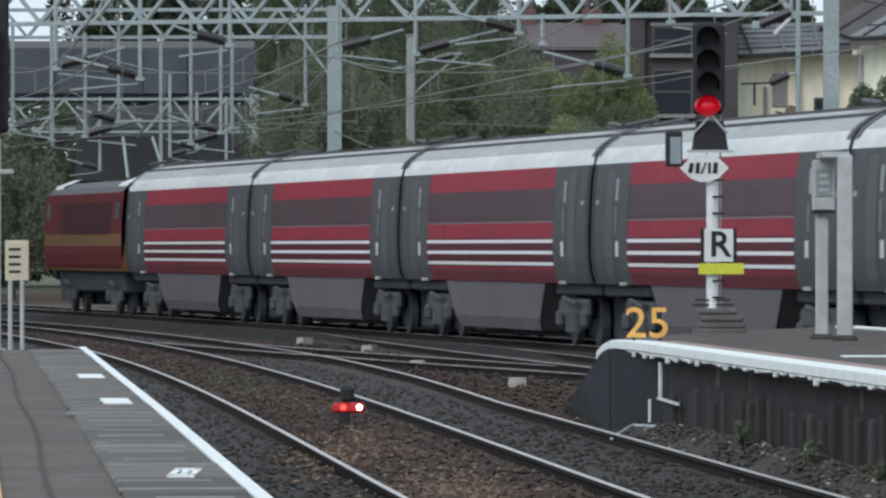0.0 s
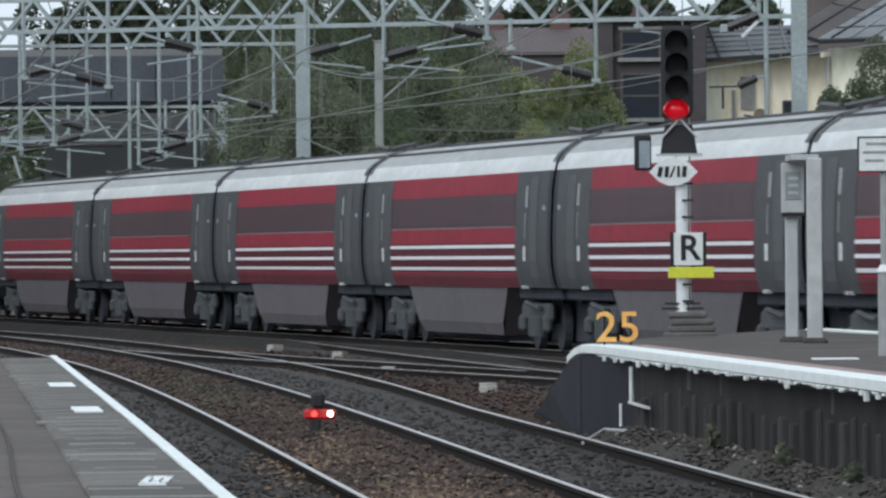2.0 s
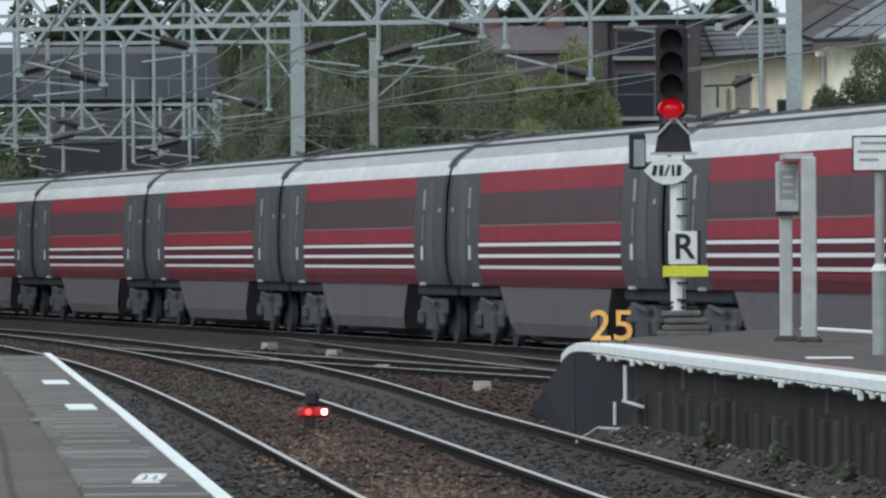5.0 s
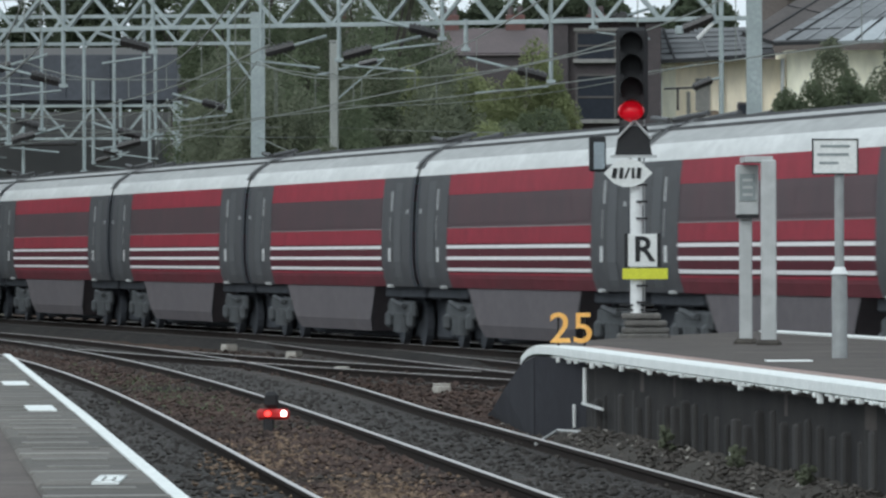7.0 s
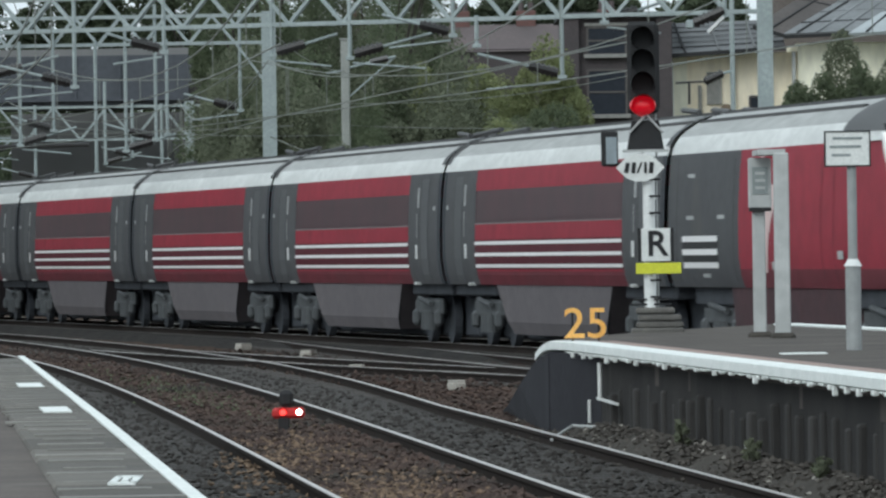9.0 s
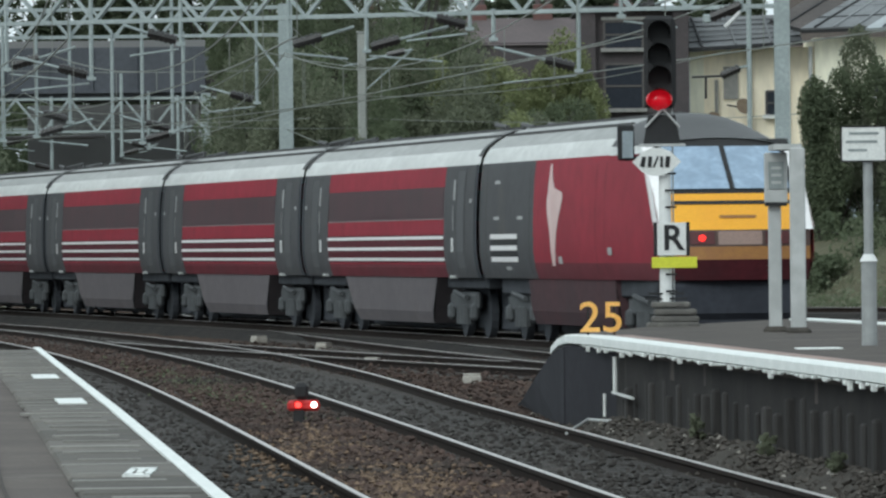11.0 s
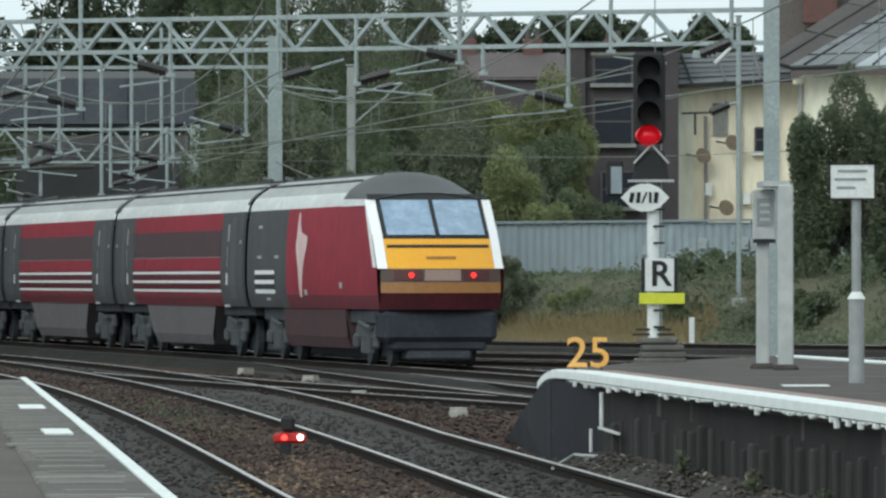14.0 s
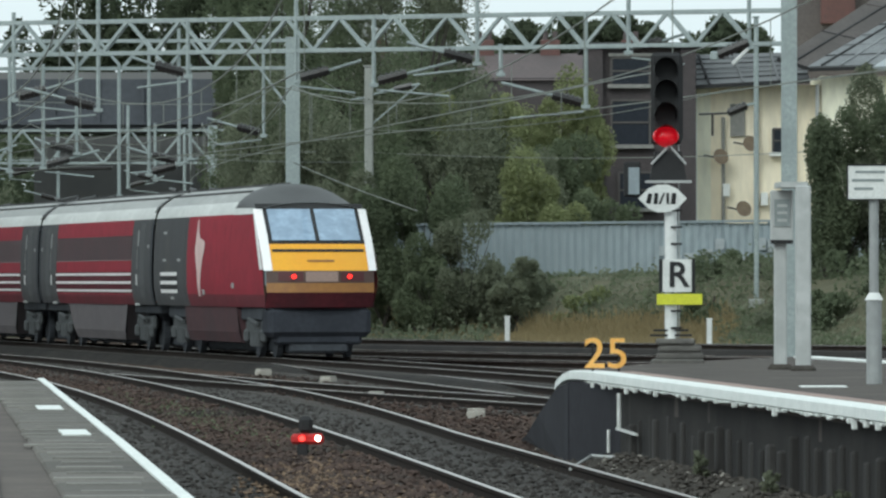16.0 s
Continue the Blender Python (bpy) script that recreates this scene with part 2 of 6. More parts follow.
def sweep(pts, prof, bm=None, ends=True):
    """A closed outline of (sideways, up) drawn along a path that stays roughly level."""
    bm = bm or bmesh.new()
    pts = [Vector(p) for p in pts]
    rings = []
    for i, p in enumerate(pts):
        d = pts[min(i + 1, len(pts) - 1)] - pts[max(i - 1, 0)]
        side = Vector((d.y, -d.x, 0)).normalized()
        rings.append([bm.verts.new(p + side * s + Vector((0, 0, u))) for s, u in prof])
    n = len(prof)
    for r1, r2 in zip(rings, rings[1:]):
        for i in range(n):
            bm.faces.new((r1[i], r1[(i + 1) % n], r2[(i + 1) % n], r2[i]))
    if ends:
        bm.faces.new(rings[0][::-1])
        bm.faces.new(rings[-1])
    bmesh.ops.recalc_face_normals(bm, faces=bm.faces)
    return bm


def loft(prof, x0, x1, bm=None, steps=1):
    """An open outline of (y, z) drawn out along x."""
    bm = bm or bmesh.new()
    rows = [[bm.verts.new((x0 + (x1 - x0) * k / steps, y, z)) for y, z in prof] for k in range(steps + 1)]
    for r1, r2 in zip(rows, rows[1:]):
        for i in range(len(prof) - 1):
            bm.faces.new((r1[i], r1[i + 1], r2[i + 1], r2[i]))
    return bm


def mesh_object(name, verts, faces, mat, parent=None, label=""):
    me = bpy.data.meshes.new(name)
    me.from_pydata(verts, [], faces)
    me.update()
    me.materials.append(M[mat])
    ob = new(name, me)
    ob.parent = parent
    return tagged(ob, label)


def smoothstep(v):
    v = min(1.0, max(0.0, v))
    return v * v * (3 - 2 * v)


# ---------------------------------------------------------------- the plan: curves of the lines
def rail_b(y):
    """Inner rail of the second line; the first line runs 1.85 m beside it."""
    u = y / 100
    return -1.805 * u ** 3 + 4.031 * u ** 2 - 9.07 * u + 6.084 if u < 2.0 else -10.37 - 0.166 * (y - 200)


def line_e(y):
    """Left rail of the line behind the island platform."""
    return 1.05 - 0.105 * (y - 140) + 0.00028 * (y - 140) ** 2


def line_d(y):
    """Left rail of the crossover."""
    return -0.6 - 0.2 * (y - 137) + 0.0006 * (y - 137) ** 2


def line_f(x):
    """The siding's near rail, which swings away to the right, as y over x."""
    return 238.0 - 2.6 * x + 0.055 * x * x


TX, TY, TH, TC = -1.914, 172.19, 0.15526, 0.00024
TRACK_Z = 0.15


def train_line(s, side=1.37):
    """The place and heading at s metres along the line of the train."""
    th = TH + TC * s / 2
    d = s * (math.sin(TC * s / 2) / (TC * s / 2) if abs(s) > 1e-6 else 1.0)
    h = TH + TC * s
    return TX - d * math.sin(th) + side * math.cos(h), TY + d * math.cos(th) + side * math.sin(h), h


def ground_z(x, y):
    z = -0.17
    bank = y - (251 - 2.2 * max(-8.0, min(x, 30.0)))
    z += 2.15 * smoothstep(bank / 13) * smoothstep((x + 9) / 7)
    z += 3.5 * smoothstep((y - 262) / 40) * smoothstep((x + 14) / 10)
    return z


def noisy(x, y, s=1.0):
    return noise.noise(Vector((x * s, y * s, 3.7)))


def make_ground():
    xs = [-1600, -700, -300, -150, -90, -60, -45] + [-36 + 1.0 * i for i in range(77)] + [48, 60, 90, 150, 300, 700, 1600]
    ys = [-400, -150, -60, -20, 0] + [12 + 1.5 * i for i in range(215)] + [345, 370, 420, 520, 700, 1100, 1800, 3000]
    verts = [(x, y, ground_z(x, y) + (0.05 * noisy(x, y, 0.7) if abs(x) < 40 and y < 340 else 0)) for y in ys for x in xs]
    w = len(xs)
    low, high = [], []
    for j in range(len(ys) - 1):
        for i in range(w - 1):
            f = (j * w + i, j * w + i + 1, (j + 1) * w + i + 1, (j + 1) * w + i)
            (high if sum(verts[k][2] for k in f) / 4 > -0.02 + 0.25 * noisy(xs[i], ys[j], 0.3) or ys[j] > 345 or abs(xs[i]) > 60 else low).append(f)
    me = bpy.data.meshes.new("ground")
    me.from_pydata(verts, [], low + high)
    me.materials.append(M["ballast"])
    me.materials.append(M["earth"])
    me.polygons.foreach_set("material_index", [0] * len(low) + [1] * len(high))
    me.update()
    tagged(new("ground", me), "brown stony ballast ground rising to a weedy bank", "ground", kind="structure")


make_ground()

HEAD = [(-0.024, 0.0), (0.024, 0.0), (0.026, -0.006), (-0.026, -0.006)]
WEB = [(-0.035, -0.038), (-0.034, -0.005), (0.034, -0.005), (0.035, -0.038), (0.012, -0.055), (0.012, -0.125), (0.07, -0.15), (-0.07, -0.15), (-0.012, -0.125), (-0.012, -0.055)]
SLEEPER = box(0, 0, 0, 2.5, 0.25, 0.14, bev=0.015)
sleeper_mesh = bpy.data.meshes.new("sleeper")
SLEEPER.to_mesh(sleeper_mesh)
SLEEPER.free()
sleeper_mesh.materials.append(M["sleeper"])


def make_track(label, path, z=0.0, bed=True, ties=True, first=0.0, last=1e9, spread=None):
    """path: points of the centre line. Rails, sleepers and a bed of dark stones."""
    t = thing("railway_track", label, "railway track", kind="structure", group="tracks of the junction")
    pts = [Vector((x, y, z)) for x, y in path]
    if bed:
        w = 0.8 if z < 0.1 else 1.4
        part("track_bed", sweep(pts, [(-w - 0.12, -0.15), (-w, -0.125), (w, -0.125), (w + 0.12, -0.15), (w + 0.3 + z, -0.24 - z), (-w - 0.3 - z, -0.24 - z)]), "bed", t, "bed of dark oily ballast")
    for s in (-0.7525, 0.7525):
        line = [p + Vector((spread(p.y), 0, 0)) for p in pts] if spread and s > 0 else pts
        rail = part("rail", sweep(line, [(s + a, u) for a, u in WEB]), "railside", t)
        part("rail_head", sweep(line, [(s + a, u) for a, u in HEAD]), "railtop", rail, "worn bright rail head")
    if ties:
        run, k = 0.0, 0
        for p, q in zip(pts, pts[1:]):
            d = (q - p).length
            while run < d and k < 300:
                c = p.lerp(q, run / d)
                if first < c.y < last:
                    ob = new("sleeper", sleeper_mesh)
                    ob.parent = t
                    ob.matrix_basis = Matrix.Translation((c.x, c.y, c.z - 0.19)) @ Matrix.Rotation(math.atan2(-(q - p).x, (q - p).y), 4, "Z")
                    k += 1
                run += 0.68
            run -= d
    return t


def span(a, b, step):
    n = max(2, int(round(abs(b - a) / step)))
    return [a + (b - a) * i / n for i in range(n + 1)]


# ---------------------------------------------------------------- tracks
near = span(-16, 330, 4)
make_track("curving main line beside the platform with worn rails", [(rail_b(y) - 1.85 - 0.7525, y) for y in near], first=40, last=240)
make_track("curving main line with bright worn rails", [(rail_b(y) + 0.7525, y) for y in near], first=45, last=245, spread=lambda y: float(np.interp(y, [100, 122, 142, 165, 185, 205], [0, 0.3, 0.42, 0.28, 0.12, 0])))
make_track("crossover track joining the main line", [(line_d(y) + 0.76, y) for y in span(60, 166, 4)], z=-0.005, first=100, last=150)
make_track("curving line behind the island platform", [(line_e(y) + 0.76, y) for y in span(-16, 255, 4)], z=0.03, first=95)
make_track("raised line under the train on dark ballast", [train_line(s)[:2] for s in span(-190, 190, 5)], z=TRACK_Z, first=110)
for shift in (26, 45):
    make_track("dull siding track joining the line of the train", [(x, line_f(x) + 0.7 - shift) for x in span(-4.5, 34, 1.5)], z=0.02)
make_track("siding track swinging away along the bank", [(x, line_f(x) + 0.7) for x in span(-2.5, 34, 1.5)], z=0.12)


# ---------------------------------------------------------------- loose stones
def scatter(name, label, n, place, size, mat, seed, kind="stuff", flat=0.6):
    rng = np.random.default_rng(seed)
    base = np.array([(1, 0, 0), (-1, 0, 0), (0, 1, 0), (0, -1, 0), (0, 0, 1), (0, 0, -1)], float)
    tri = np.array([(0, 2, 4), (2, 1, 4), (1, 3, 4), (3, 0, 4), (2, 0, 5), (1, 2, 5), (3, 1, 5), (0, 3, 5)])
    verts, faces, k = [], [], 0
    while k < n:
        p = place(rng)
        if p is None:
            continue
        v = base * rng.uniform(0.6, 1.3, (6, 3)) * size * rng.uniform(0.5, 1.4) * np.array((1, 1, flat)) + rng.normal(0, size * 0.18, (6, 3))
        th = rng.uniform(0, 6.3)
        c, s = math.cos(th), math.sin(th)
        v = v @ np.array(((c, s, 0), (-s, c, 0), (0, 0, 1))) + np.array(p)
        verts.append(v)
        faces.append(tri + 6 * k)
        k += 1
    return tagged(mesh_object(name, np.concatenate(verts).tolist(), np.concatenate(faces).tolist(), mat), label, "stones", kind=kind)


def far_y(rng, lo, hi):
    """More of them near by."""
    return 1 / rng.uniform(1 / hi, 1 / lo)


def six_foot(rng):
    y = far_y(rng, 50, 220)
    return rail_b(y) - 0.92 + rng.uniform(-0.82, 0.82), y, -0.12 + rng.uniform(-0.02, 0.04)


def cess(rng):
    y = far_y(rng, 52, 170)
    x = rail_b(y) + 1.5 + 0.25 + abs(rng.normal(0, 0.9 if y < 100 else 3.0))
    return x, y, -0.13 + rng.uniform(-0.02, 0.05)


def four_foot(rng):
    y = far_y(rng, 45, 200)
    return rail_b(y) + (0.75 if rng.random() < 0.5 else -2.6) + rng.uniform(-0.66, 0.66), y, -0.115 + rng.uniform(-0.02, 0.01)


scatter("ballast_stones", "loose rust-brown ballast stones between the tracks", 15000, six_foot, 0.038, "stone", 3)
scatter("ballast_stones", "loose brown ballast stones beside the line", 14000, cess, 0.042, "stone", 4)
scatter("ballast_stones", "oily dark ballast stones between the rails", 9000, four_foot, 0.034, "stone_dark", 5)


# ---------------------------------------------------------------- platforms
def left_edge(y):
    return 1.283 - 0.0592 * y - 0.0016 * max(0.0, 50 - y) if y < 82 else -3.57 - 0.08 * (y - 82)


def right_edge(y):
    return 3.55 - 0.0655 * (y - 63.3) + 0.00005 * (y - 63.3) ** 2 if y > 63.3 else 3.55 + 0.06 * (63.3 - y)


def make_left_platform():
    t = thing("platform_near", "grey station platform with a white edge line", "platform", kind="structure")
    ys = span(-12, 82, 3)
    bm = bmesh.new()
    rows = []
    for y in ys:
        e = left_edge(y) - 0.42
        rows.append([bm.verts.new(p) for p in ((e, y, -0.2), (e, y, 0.88), (-16, y, 0.87), (-16, y, -0.2))])
    e = left_edge(90) - 0.42
    rows.append([bm.verts.new(p) for p in ((e, 93, -0.2), (e, 93, -0.16), (-16, 93, -0.16), (-16, 93, -0.2))])
    for r1, r2 in zip(rows, rows[1:]):
        for i in range(3):
            bm.faces.new((r1[i], r1[i + 1], r2[i + 1], r2[i]))
    part("deck", bm, "asphalt", t, "worn grey asphalt deck ending in a ramp")
    # coping and tactile slabs, one by one
    rng = random.Random(5)
    me = bpy.data.meshes.new("slab")
    bm = box(0, 0, 0, 0.56, 2.3, 0.1, bev=0.015)
    bm.to_mesh(me)
    bm.free()
    me.materials.append(M["slab"])
    for k in range(39):
        y = -10.8 + 2.38 * k
        if y < 82:
            ob = new("slab", me)
            ob.parent = t
            ob.matrix_basis = pose(left_edge(y) - 0.305, y, 0.85 + rng.uniform(-0.004, 0.006), 0, 0, 3.4 + rng.uniform(-0.2, 0.2))
    jm = bpy.data.meshes.new("slab_joint")
    bm = box(0, 0, 0, 0.54, 0.2, 0.012)
    bm.to_mesh(jm)
    bm.free()
    jm.materials.append(M["joint"])
    for k in range(78):
        y = -11.4 + 1.19 * k
        if 20 < y < 80:
            ob = new("slab_joint", jm)
            ob.parent = t
            ob.matrix_basis = pose(left_edge(y) - 0.3 - 0.08 * rng.random(), y + rng.uniform(-0.2, 0.2), 0.902, 0, 0, 3.4) @ Matrix.Diagonal((rng.uniform(0.5, 1.0), rng.uniform(0.4, 1.3), 1, 1))
    part("edge_wall", sweep([(left_edge(y) - 0.15, y, 0) for y in ys], [(-0.1, -0.2), (0.1, -0.2), (0.1, 0.8), (-0.1, 0.8)]), "platwall", t, "dark platform face")
    part("white_line", sweep([(left_edge(y) - 0.04, y, 0.9) for y in ys], [(-0.032, 0.0), (0.032, 0.0), (0.032, 0.012), (-0.032, 0.012)]), "whitepaint", t, "white painted edge line")
    for y, x, w, d in ((63.3, -2.72, 0.19, 1.9), (53.1, -2.12, 0.18, 1.7)):
        part("painted_mark", box(x, y, 0.906, w, d, 0.012, turn=Matrix.Rotation(radians(3.4), 3, "Z")), "whitepaint", t, "white painted rectangle")
    bm = bmesh.new()
    for dx, dy, w, d in ((0, 0.5, 0.12, 0.2), (0, -0.5, 0.12, 0.2), (-0.045, 0, 0.03, 1.0), (0.045, 0, 0.03, 1.0), (0.0, 0.08, 0.03, 0.5)):
        box(-1.14 + dx, 36.2 + dy, 0.906, w, d, 0.012, bm)
    part("painted_mark", bm, "whitepaint", t, "white painted frame with a bar")
    part("yellow_line", sweep([(left_edge(y) - 1.1, y, 0.885) for y in span(-10, 60, 5)], [(-0.022, 0.0), (0.022, 0.0), (0.022, 0.008), (-0.022, 0.008)]), "lineyellow", t, "faded yellow painted line")
    part("asphalt_seam", sweep([(left_edge(y) - 0.86 + 0.02 * math.sin(y * 0.31), y, 0.885) for y in span(20, 80, 3)], [(-0.009, 0.0), (0.009, 0.0), (0.009, 0.003), (-0.009, 0.003)]), "seam", t, "dark worn seam")


M["lineyellow"] = material("faded_yellow_line", (0.7, 0.42, 0.1), (0.55, 0.36, 0.14), 0.8, scale=3)
M["seam"] = material("dark_asphalt_seam", (0.1, 0.088, 0.082), (0.08, 0.072, 0.068), 0.95, scale=3, spec=0.1)
M["joint"] = material("pale_mortar_joint", (0.25, 0.24, 0.22), (0.17, 0.165, 0.155), 0.95, scale=3, vary=0.35, spec=0.2)
make_left_platform()


def make_island():
    t = thing("platform_island", "island platform with white coping and dark post wall", "platform", kind="structure")
    far = lambda y: 5.05 + 0.105 * (105 - y) * 0.9
    ys = span(22, 88, 3)
    bm = bmesh.new()
    rows = []
    for y in ys:
        rows.append([bm.verts.new(p) for p in ((right_edge(y) + 0.12, y, 0.89), (far(y), y, 0.89))])
    # the end runs across at a slant
    for a, b in (((right_edge(90), 90.0), (5.7, 98.0)), ((2.45, 94.0), (5.3, 103.0)), ((3.1, 97.9), (5.05, 105.4))):
        rows.append([bm.verts.new((*a, 0.89)), bm.verts.new((*b, 0.89))])
    for r1, r2 in zip(rows, rows[1:]):
        bm.faces.new((r1[0], r1[1], r2[1], r2[0]))
    low = bmesh.ops.extrude_face_region(bm, geom=list(bm.faces))
    bmesh.ops.translate(bm, vec=(0, 0, -0.33), verts=[g for g in low["geom"] if isinstance(g, bmesh.types.BMVert)])
    bmesh.ops.recalc_face_normals(bm, faces=bm.faces)
    part("deck", bm, "islanddeck", t, "worn brown-grey asphalt deck")
    # ramped earth core under the end
    bm = bmesh.new()
    top = [bm.verts.new(p) for p in ((1.83, 89.3, 0.76), (2.5, 94.5, 0.72), (3.2, 98.5, 0.6), (5.0, 105.6, 0.55), (5.3, 99.0, 0.55))]
    foot = [bm.verts.new(p) for p in ((1.55, 103.5, -0.2), (2.0, 103.0, -0.2), (3.4, 106.0, -0.2), (4.9, 109.0, -0.2), (5.4, 99.0, -0.2))]
    bm.faces.new(top)
    for i in range(5):
        bm.faces.new((top[i], top[(i + 1) % 5], foot[(i + 1) % 5], foot[i]))
    bmesh.ops.recalc_face_normals(bm, faces=bm.faces)
    side = bmesh.new()
    f = side.faces.new([side.verts.new(p) for p in ((1.8, 88.6, 0.78), (1.8, 88.6, -0.22), (1.46, 104.5, -0.22), (1.5, 98.5, 0.02), (1.57, 94.0, 0.34), (1.72, 90.9, 0.69))])
    r = bmesh.ops.extrude_face_region(side, geom=[f])
    bmesh.ops.translate(side, vec=(0.12, 0, 0), verts=[g for g in r["geom"] if isinstance(g, bmesh.types.BMVert)])
    bmesh.ops.recalc_face_normals(side, faces=side.faces)
    part("ramp_side", side, "rampwall", t, "sooty side of the end ramp")
    side = bmesh.new()
    f = side.faces.new([side.verts.new(p) for p in ((2.27, 85.0, 0.79), (2.27, 85.0, -0.22), (1.81, 88.61, -0.22), (1.81, 88.61, 0.79))])
    r = bmesh.ops.extrude_face_region(side, geom=[f])
    bmesh.ops.translate(side, vec=(0.12, 0.05, 0), verts=[g for g in r["geom"] if isinstance(g, bmesh.types.BMVert)])
    bmesh.ops.recalc_face_normals(side, faces=side.faces)
    part("ramp_return", side, "rampwall", t, "sooty wall leading to the end ramp")
    part("end_ramp", bm, "rampwall", t, "dark sloping end wall")
    # white coping with a rounded outer corner
    edge = [(right_edge(y), y, 0.9) for y in span(22, 87, 2.5)] + [(1.88, 88.2, 0.9), (1.83, 89.0, 0.885), (1.79, 89.8, 0.85), (1.755, 90.6, 0.79), (1.735, 91.1, 0.74)]
    coping = part("coping", sweep(edge, [(0.26, -0.095), (0.26, 0.008), (0.0, 0.012), (-0.03, -0.0), (-0.035, -0.08), (0.0, -0.095)]), "whitepaint", t, "white painted coping edge")
    rng = random.Random(8)
    for k in range(150):
        y = 34 + 0.36 * k + rng.uniform(-0.1, 0.1)
        big = rng.random() < 0.16
        deep = rng.uniform(0.05, 0.085) if big else 0.008 + 0.035 * rng.random() ** 1.5
        part("drip", box(right_edge(y) - 0.012, y, 0.807 - deep / 2, 0.05, rng.uniform(0.05, 0.1) if big else rng.uniform(0.16, 0.34), deep, bev=0.008), "whitepaint", coping)
    part("face", sweep([(right_edge(y) + 0.2, y, 0) for y in span(22, 89.2, 4)], [(-0.08, -0.2), (0.08, -0.2), (0.08, 0.74), (-0.08, 0.74)]), "platwall", t, "dark boarded face")
    post = bpy.data.meshes.new("post")
    bm = box(0, 0, 0.2, 0.12, 0.2, 0.8, bev=0.02)
    bm.to_mesh(post)
    bm.free()
    post.materials.append(M["wallpost"])
    for k in range(72):
        y = 25 + 0.86 * k
        ob = new("post", post)
        ob.parent = t
        ob.matrix_basis = pose(right_edge(y) + 0.15 + rng.uniform(-0.035, 0.03), y + rng.uniform(-0.2, 0.2), -0.1, rng.uniform(-2, 2), 0, 3.7) @ Matrix.Diagonal((1, rng.uniform(0.7, 1.2), rng.uniform(0.8, 1.15), 1))
    part("far_coping", sweep([(far(y) - 0.02, y, 0.885) for y in span(22, 104, 4)], [(-0.15, -0.1), (0.15, -0.1), (0.15, 0.025), (-0.15, 0.025)]), "whitepaint", t, "white far coping")
    for x, y, w, d in ((3.91, 76.0, 0.42, 0.6), (3.6, 66.0, 0.32, 0.7)):
        part("painted_mark", box(x, y, 0.894, w, d, 0.012), "whitepaint", t, "white painted dash")
    part("edge_strip", sweep([(right_edge(y) + 0.345, y, 0.905) for y in span(22, 87, 3)], [(-0.1, 0), (0.1, 0), (0.1, 0.008), (-0.1, 0.008)]), "buffer_strip", t, "faded pinkish strip beside the coping")


M["islanddeck"] = material("weathered_deck", (0.125, 0.108, 0.098), (0.072, 0.064, 0.06), 0.95, spec=0.15, scale=1.1, fine=14, bump=0.4, c3=(0.175, 0.155, 0.14), spots=0.05)
M["buffer_strip"] = material("faded_pink_strip", (0.36, 0.25, 0.215), (0.26, 0.2, 0.18), 0.9, scale=1.5)
M["wallpost"] = material("grey_wall_post", (0.066, 0.063, 0.061), (0.036, 0.035, 0.035), 0.95, spec=0.15, scale=1.5, fine=14, bump=0.4, vary=0.6, stretch=(1, 1, 0.3))
M["rampwall"] = material("sooty_end_wall", (0.04, 0.04, 0.047), (0.028, 0.028, 0.034), 0.95, scale=0.8, fine=9, spec=0.15)
M["tan"] = material("tan_stone", (0.27, 0.195, 0.135), (0.16, 0.11, 0.08), 0.95, vary=0.5, spec=0.2)
make_island()


def wall_line(y):
    return right_edge(y) if y < 88 else 1.86 - 0.047 * (y - 88)


M["silt"] = material("gritty_silt", (0.088, 0.079, 0.069), (0.056, 0.051, 0.046), 0.95, spec=0.15, scale=1.1, fine=16, bump=1.0, c3=(0.11, 0.1, 0.088), spots=0.02)
berm = thing("earth_berm", "gritty earth heaped against the platform wall", "earth", kind="structure")
part("heap", sweep([(wall_line(y), y, 0.03 * math.sin(y * 0.9) + 0.02 * math.sin(y * 2.3) - 0.2 * smoothstep((y - 82) / 9)) for y in span(40, 98, 1.0)], [(0.3, -0.3), (0.3, 0.1), (0.08, 0.1), (-0.08, 0.05), (-0.24, -0.06), (-0.38, -0.15), (-0.38, -0.3)]), "silt", berm)


def foot_of_wall(rng):
    y = far_y(rng, 55, 96)
    off = min(0.6, abs(rng.normal(0, 0.24)))
    return wall_line(y) + 0.06 - off, y, float(np.interp(off, [0, 0.14, 0.3, 0.44], [0.1, 0.05, -0.06, -0.13])) - 0.2 * smoothstep((y - 82) / 9) * (off < 0.4) + rng.uniform(-0.01, 0.04)


scatter("tan_stones", "pale tan stones spilled between the two lines", 1300, lambda rng: (rng.normal(0.05, 0.3), rng.normal(67, 4.0), -0.11 + rng.uniform(0, 0.03)), 0.03, "tan", 15)
scatter("tan_stones", "reddish brown stones spilled between the two lines", 800, lambda rng: (rng.normal(-0.95, 0.3), rng.normal(80, 5.0), -0.11 + rng.uniform(0, 0.03)), 0.03, "tan", 16)
for x, y, w in ((-1.42, 159.0, 0.25), (-0.42, 137.2, 0.25), (1.08, 119.0, 0.2), (-2.9, 172.0, 0.25)):
    blk = thing("concrete_block", "small pale concrete block lying in the ballast", "concrete block", pose(x, y, -0.16, 0, 0, 20 * x), group="pale blocks in the ballast")
    part("block", box(0, 0, 0.08, w, 0.3, 0.14, bev=0.03), "palestone", blk)
    part("lid", box(0, 0, 0.16, w * 0.9, 0.26, 0.03, bev=0.008), "palestone", blk)
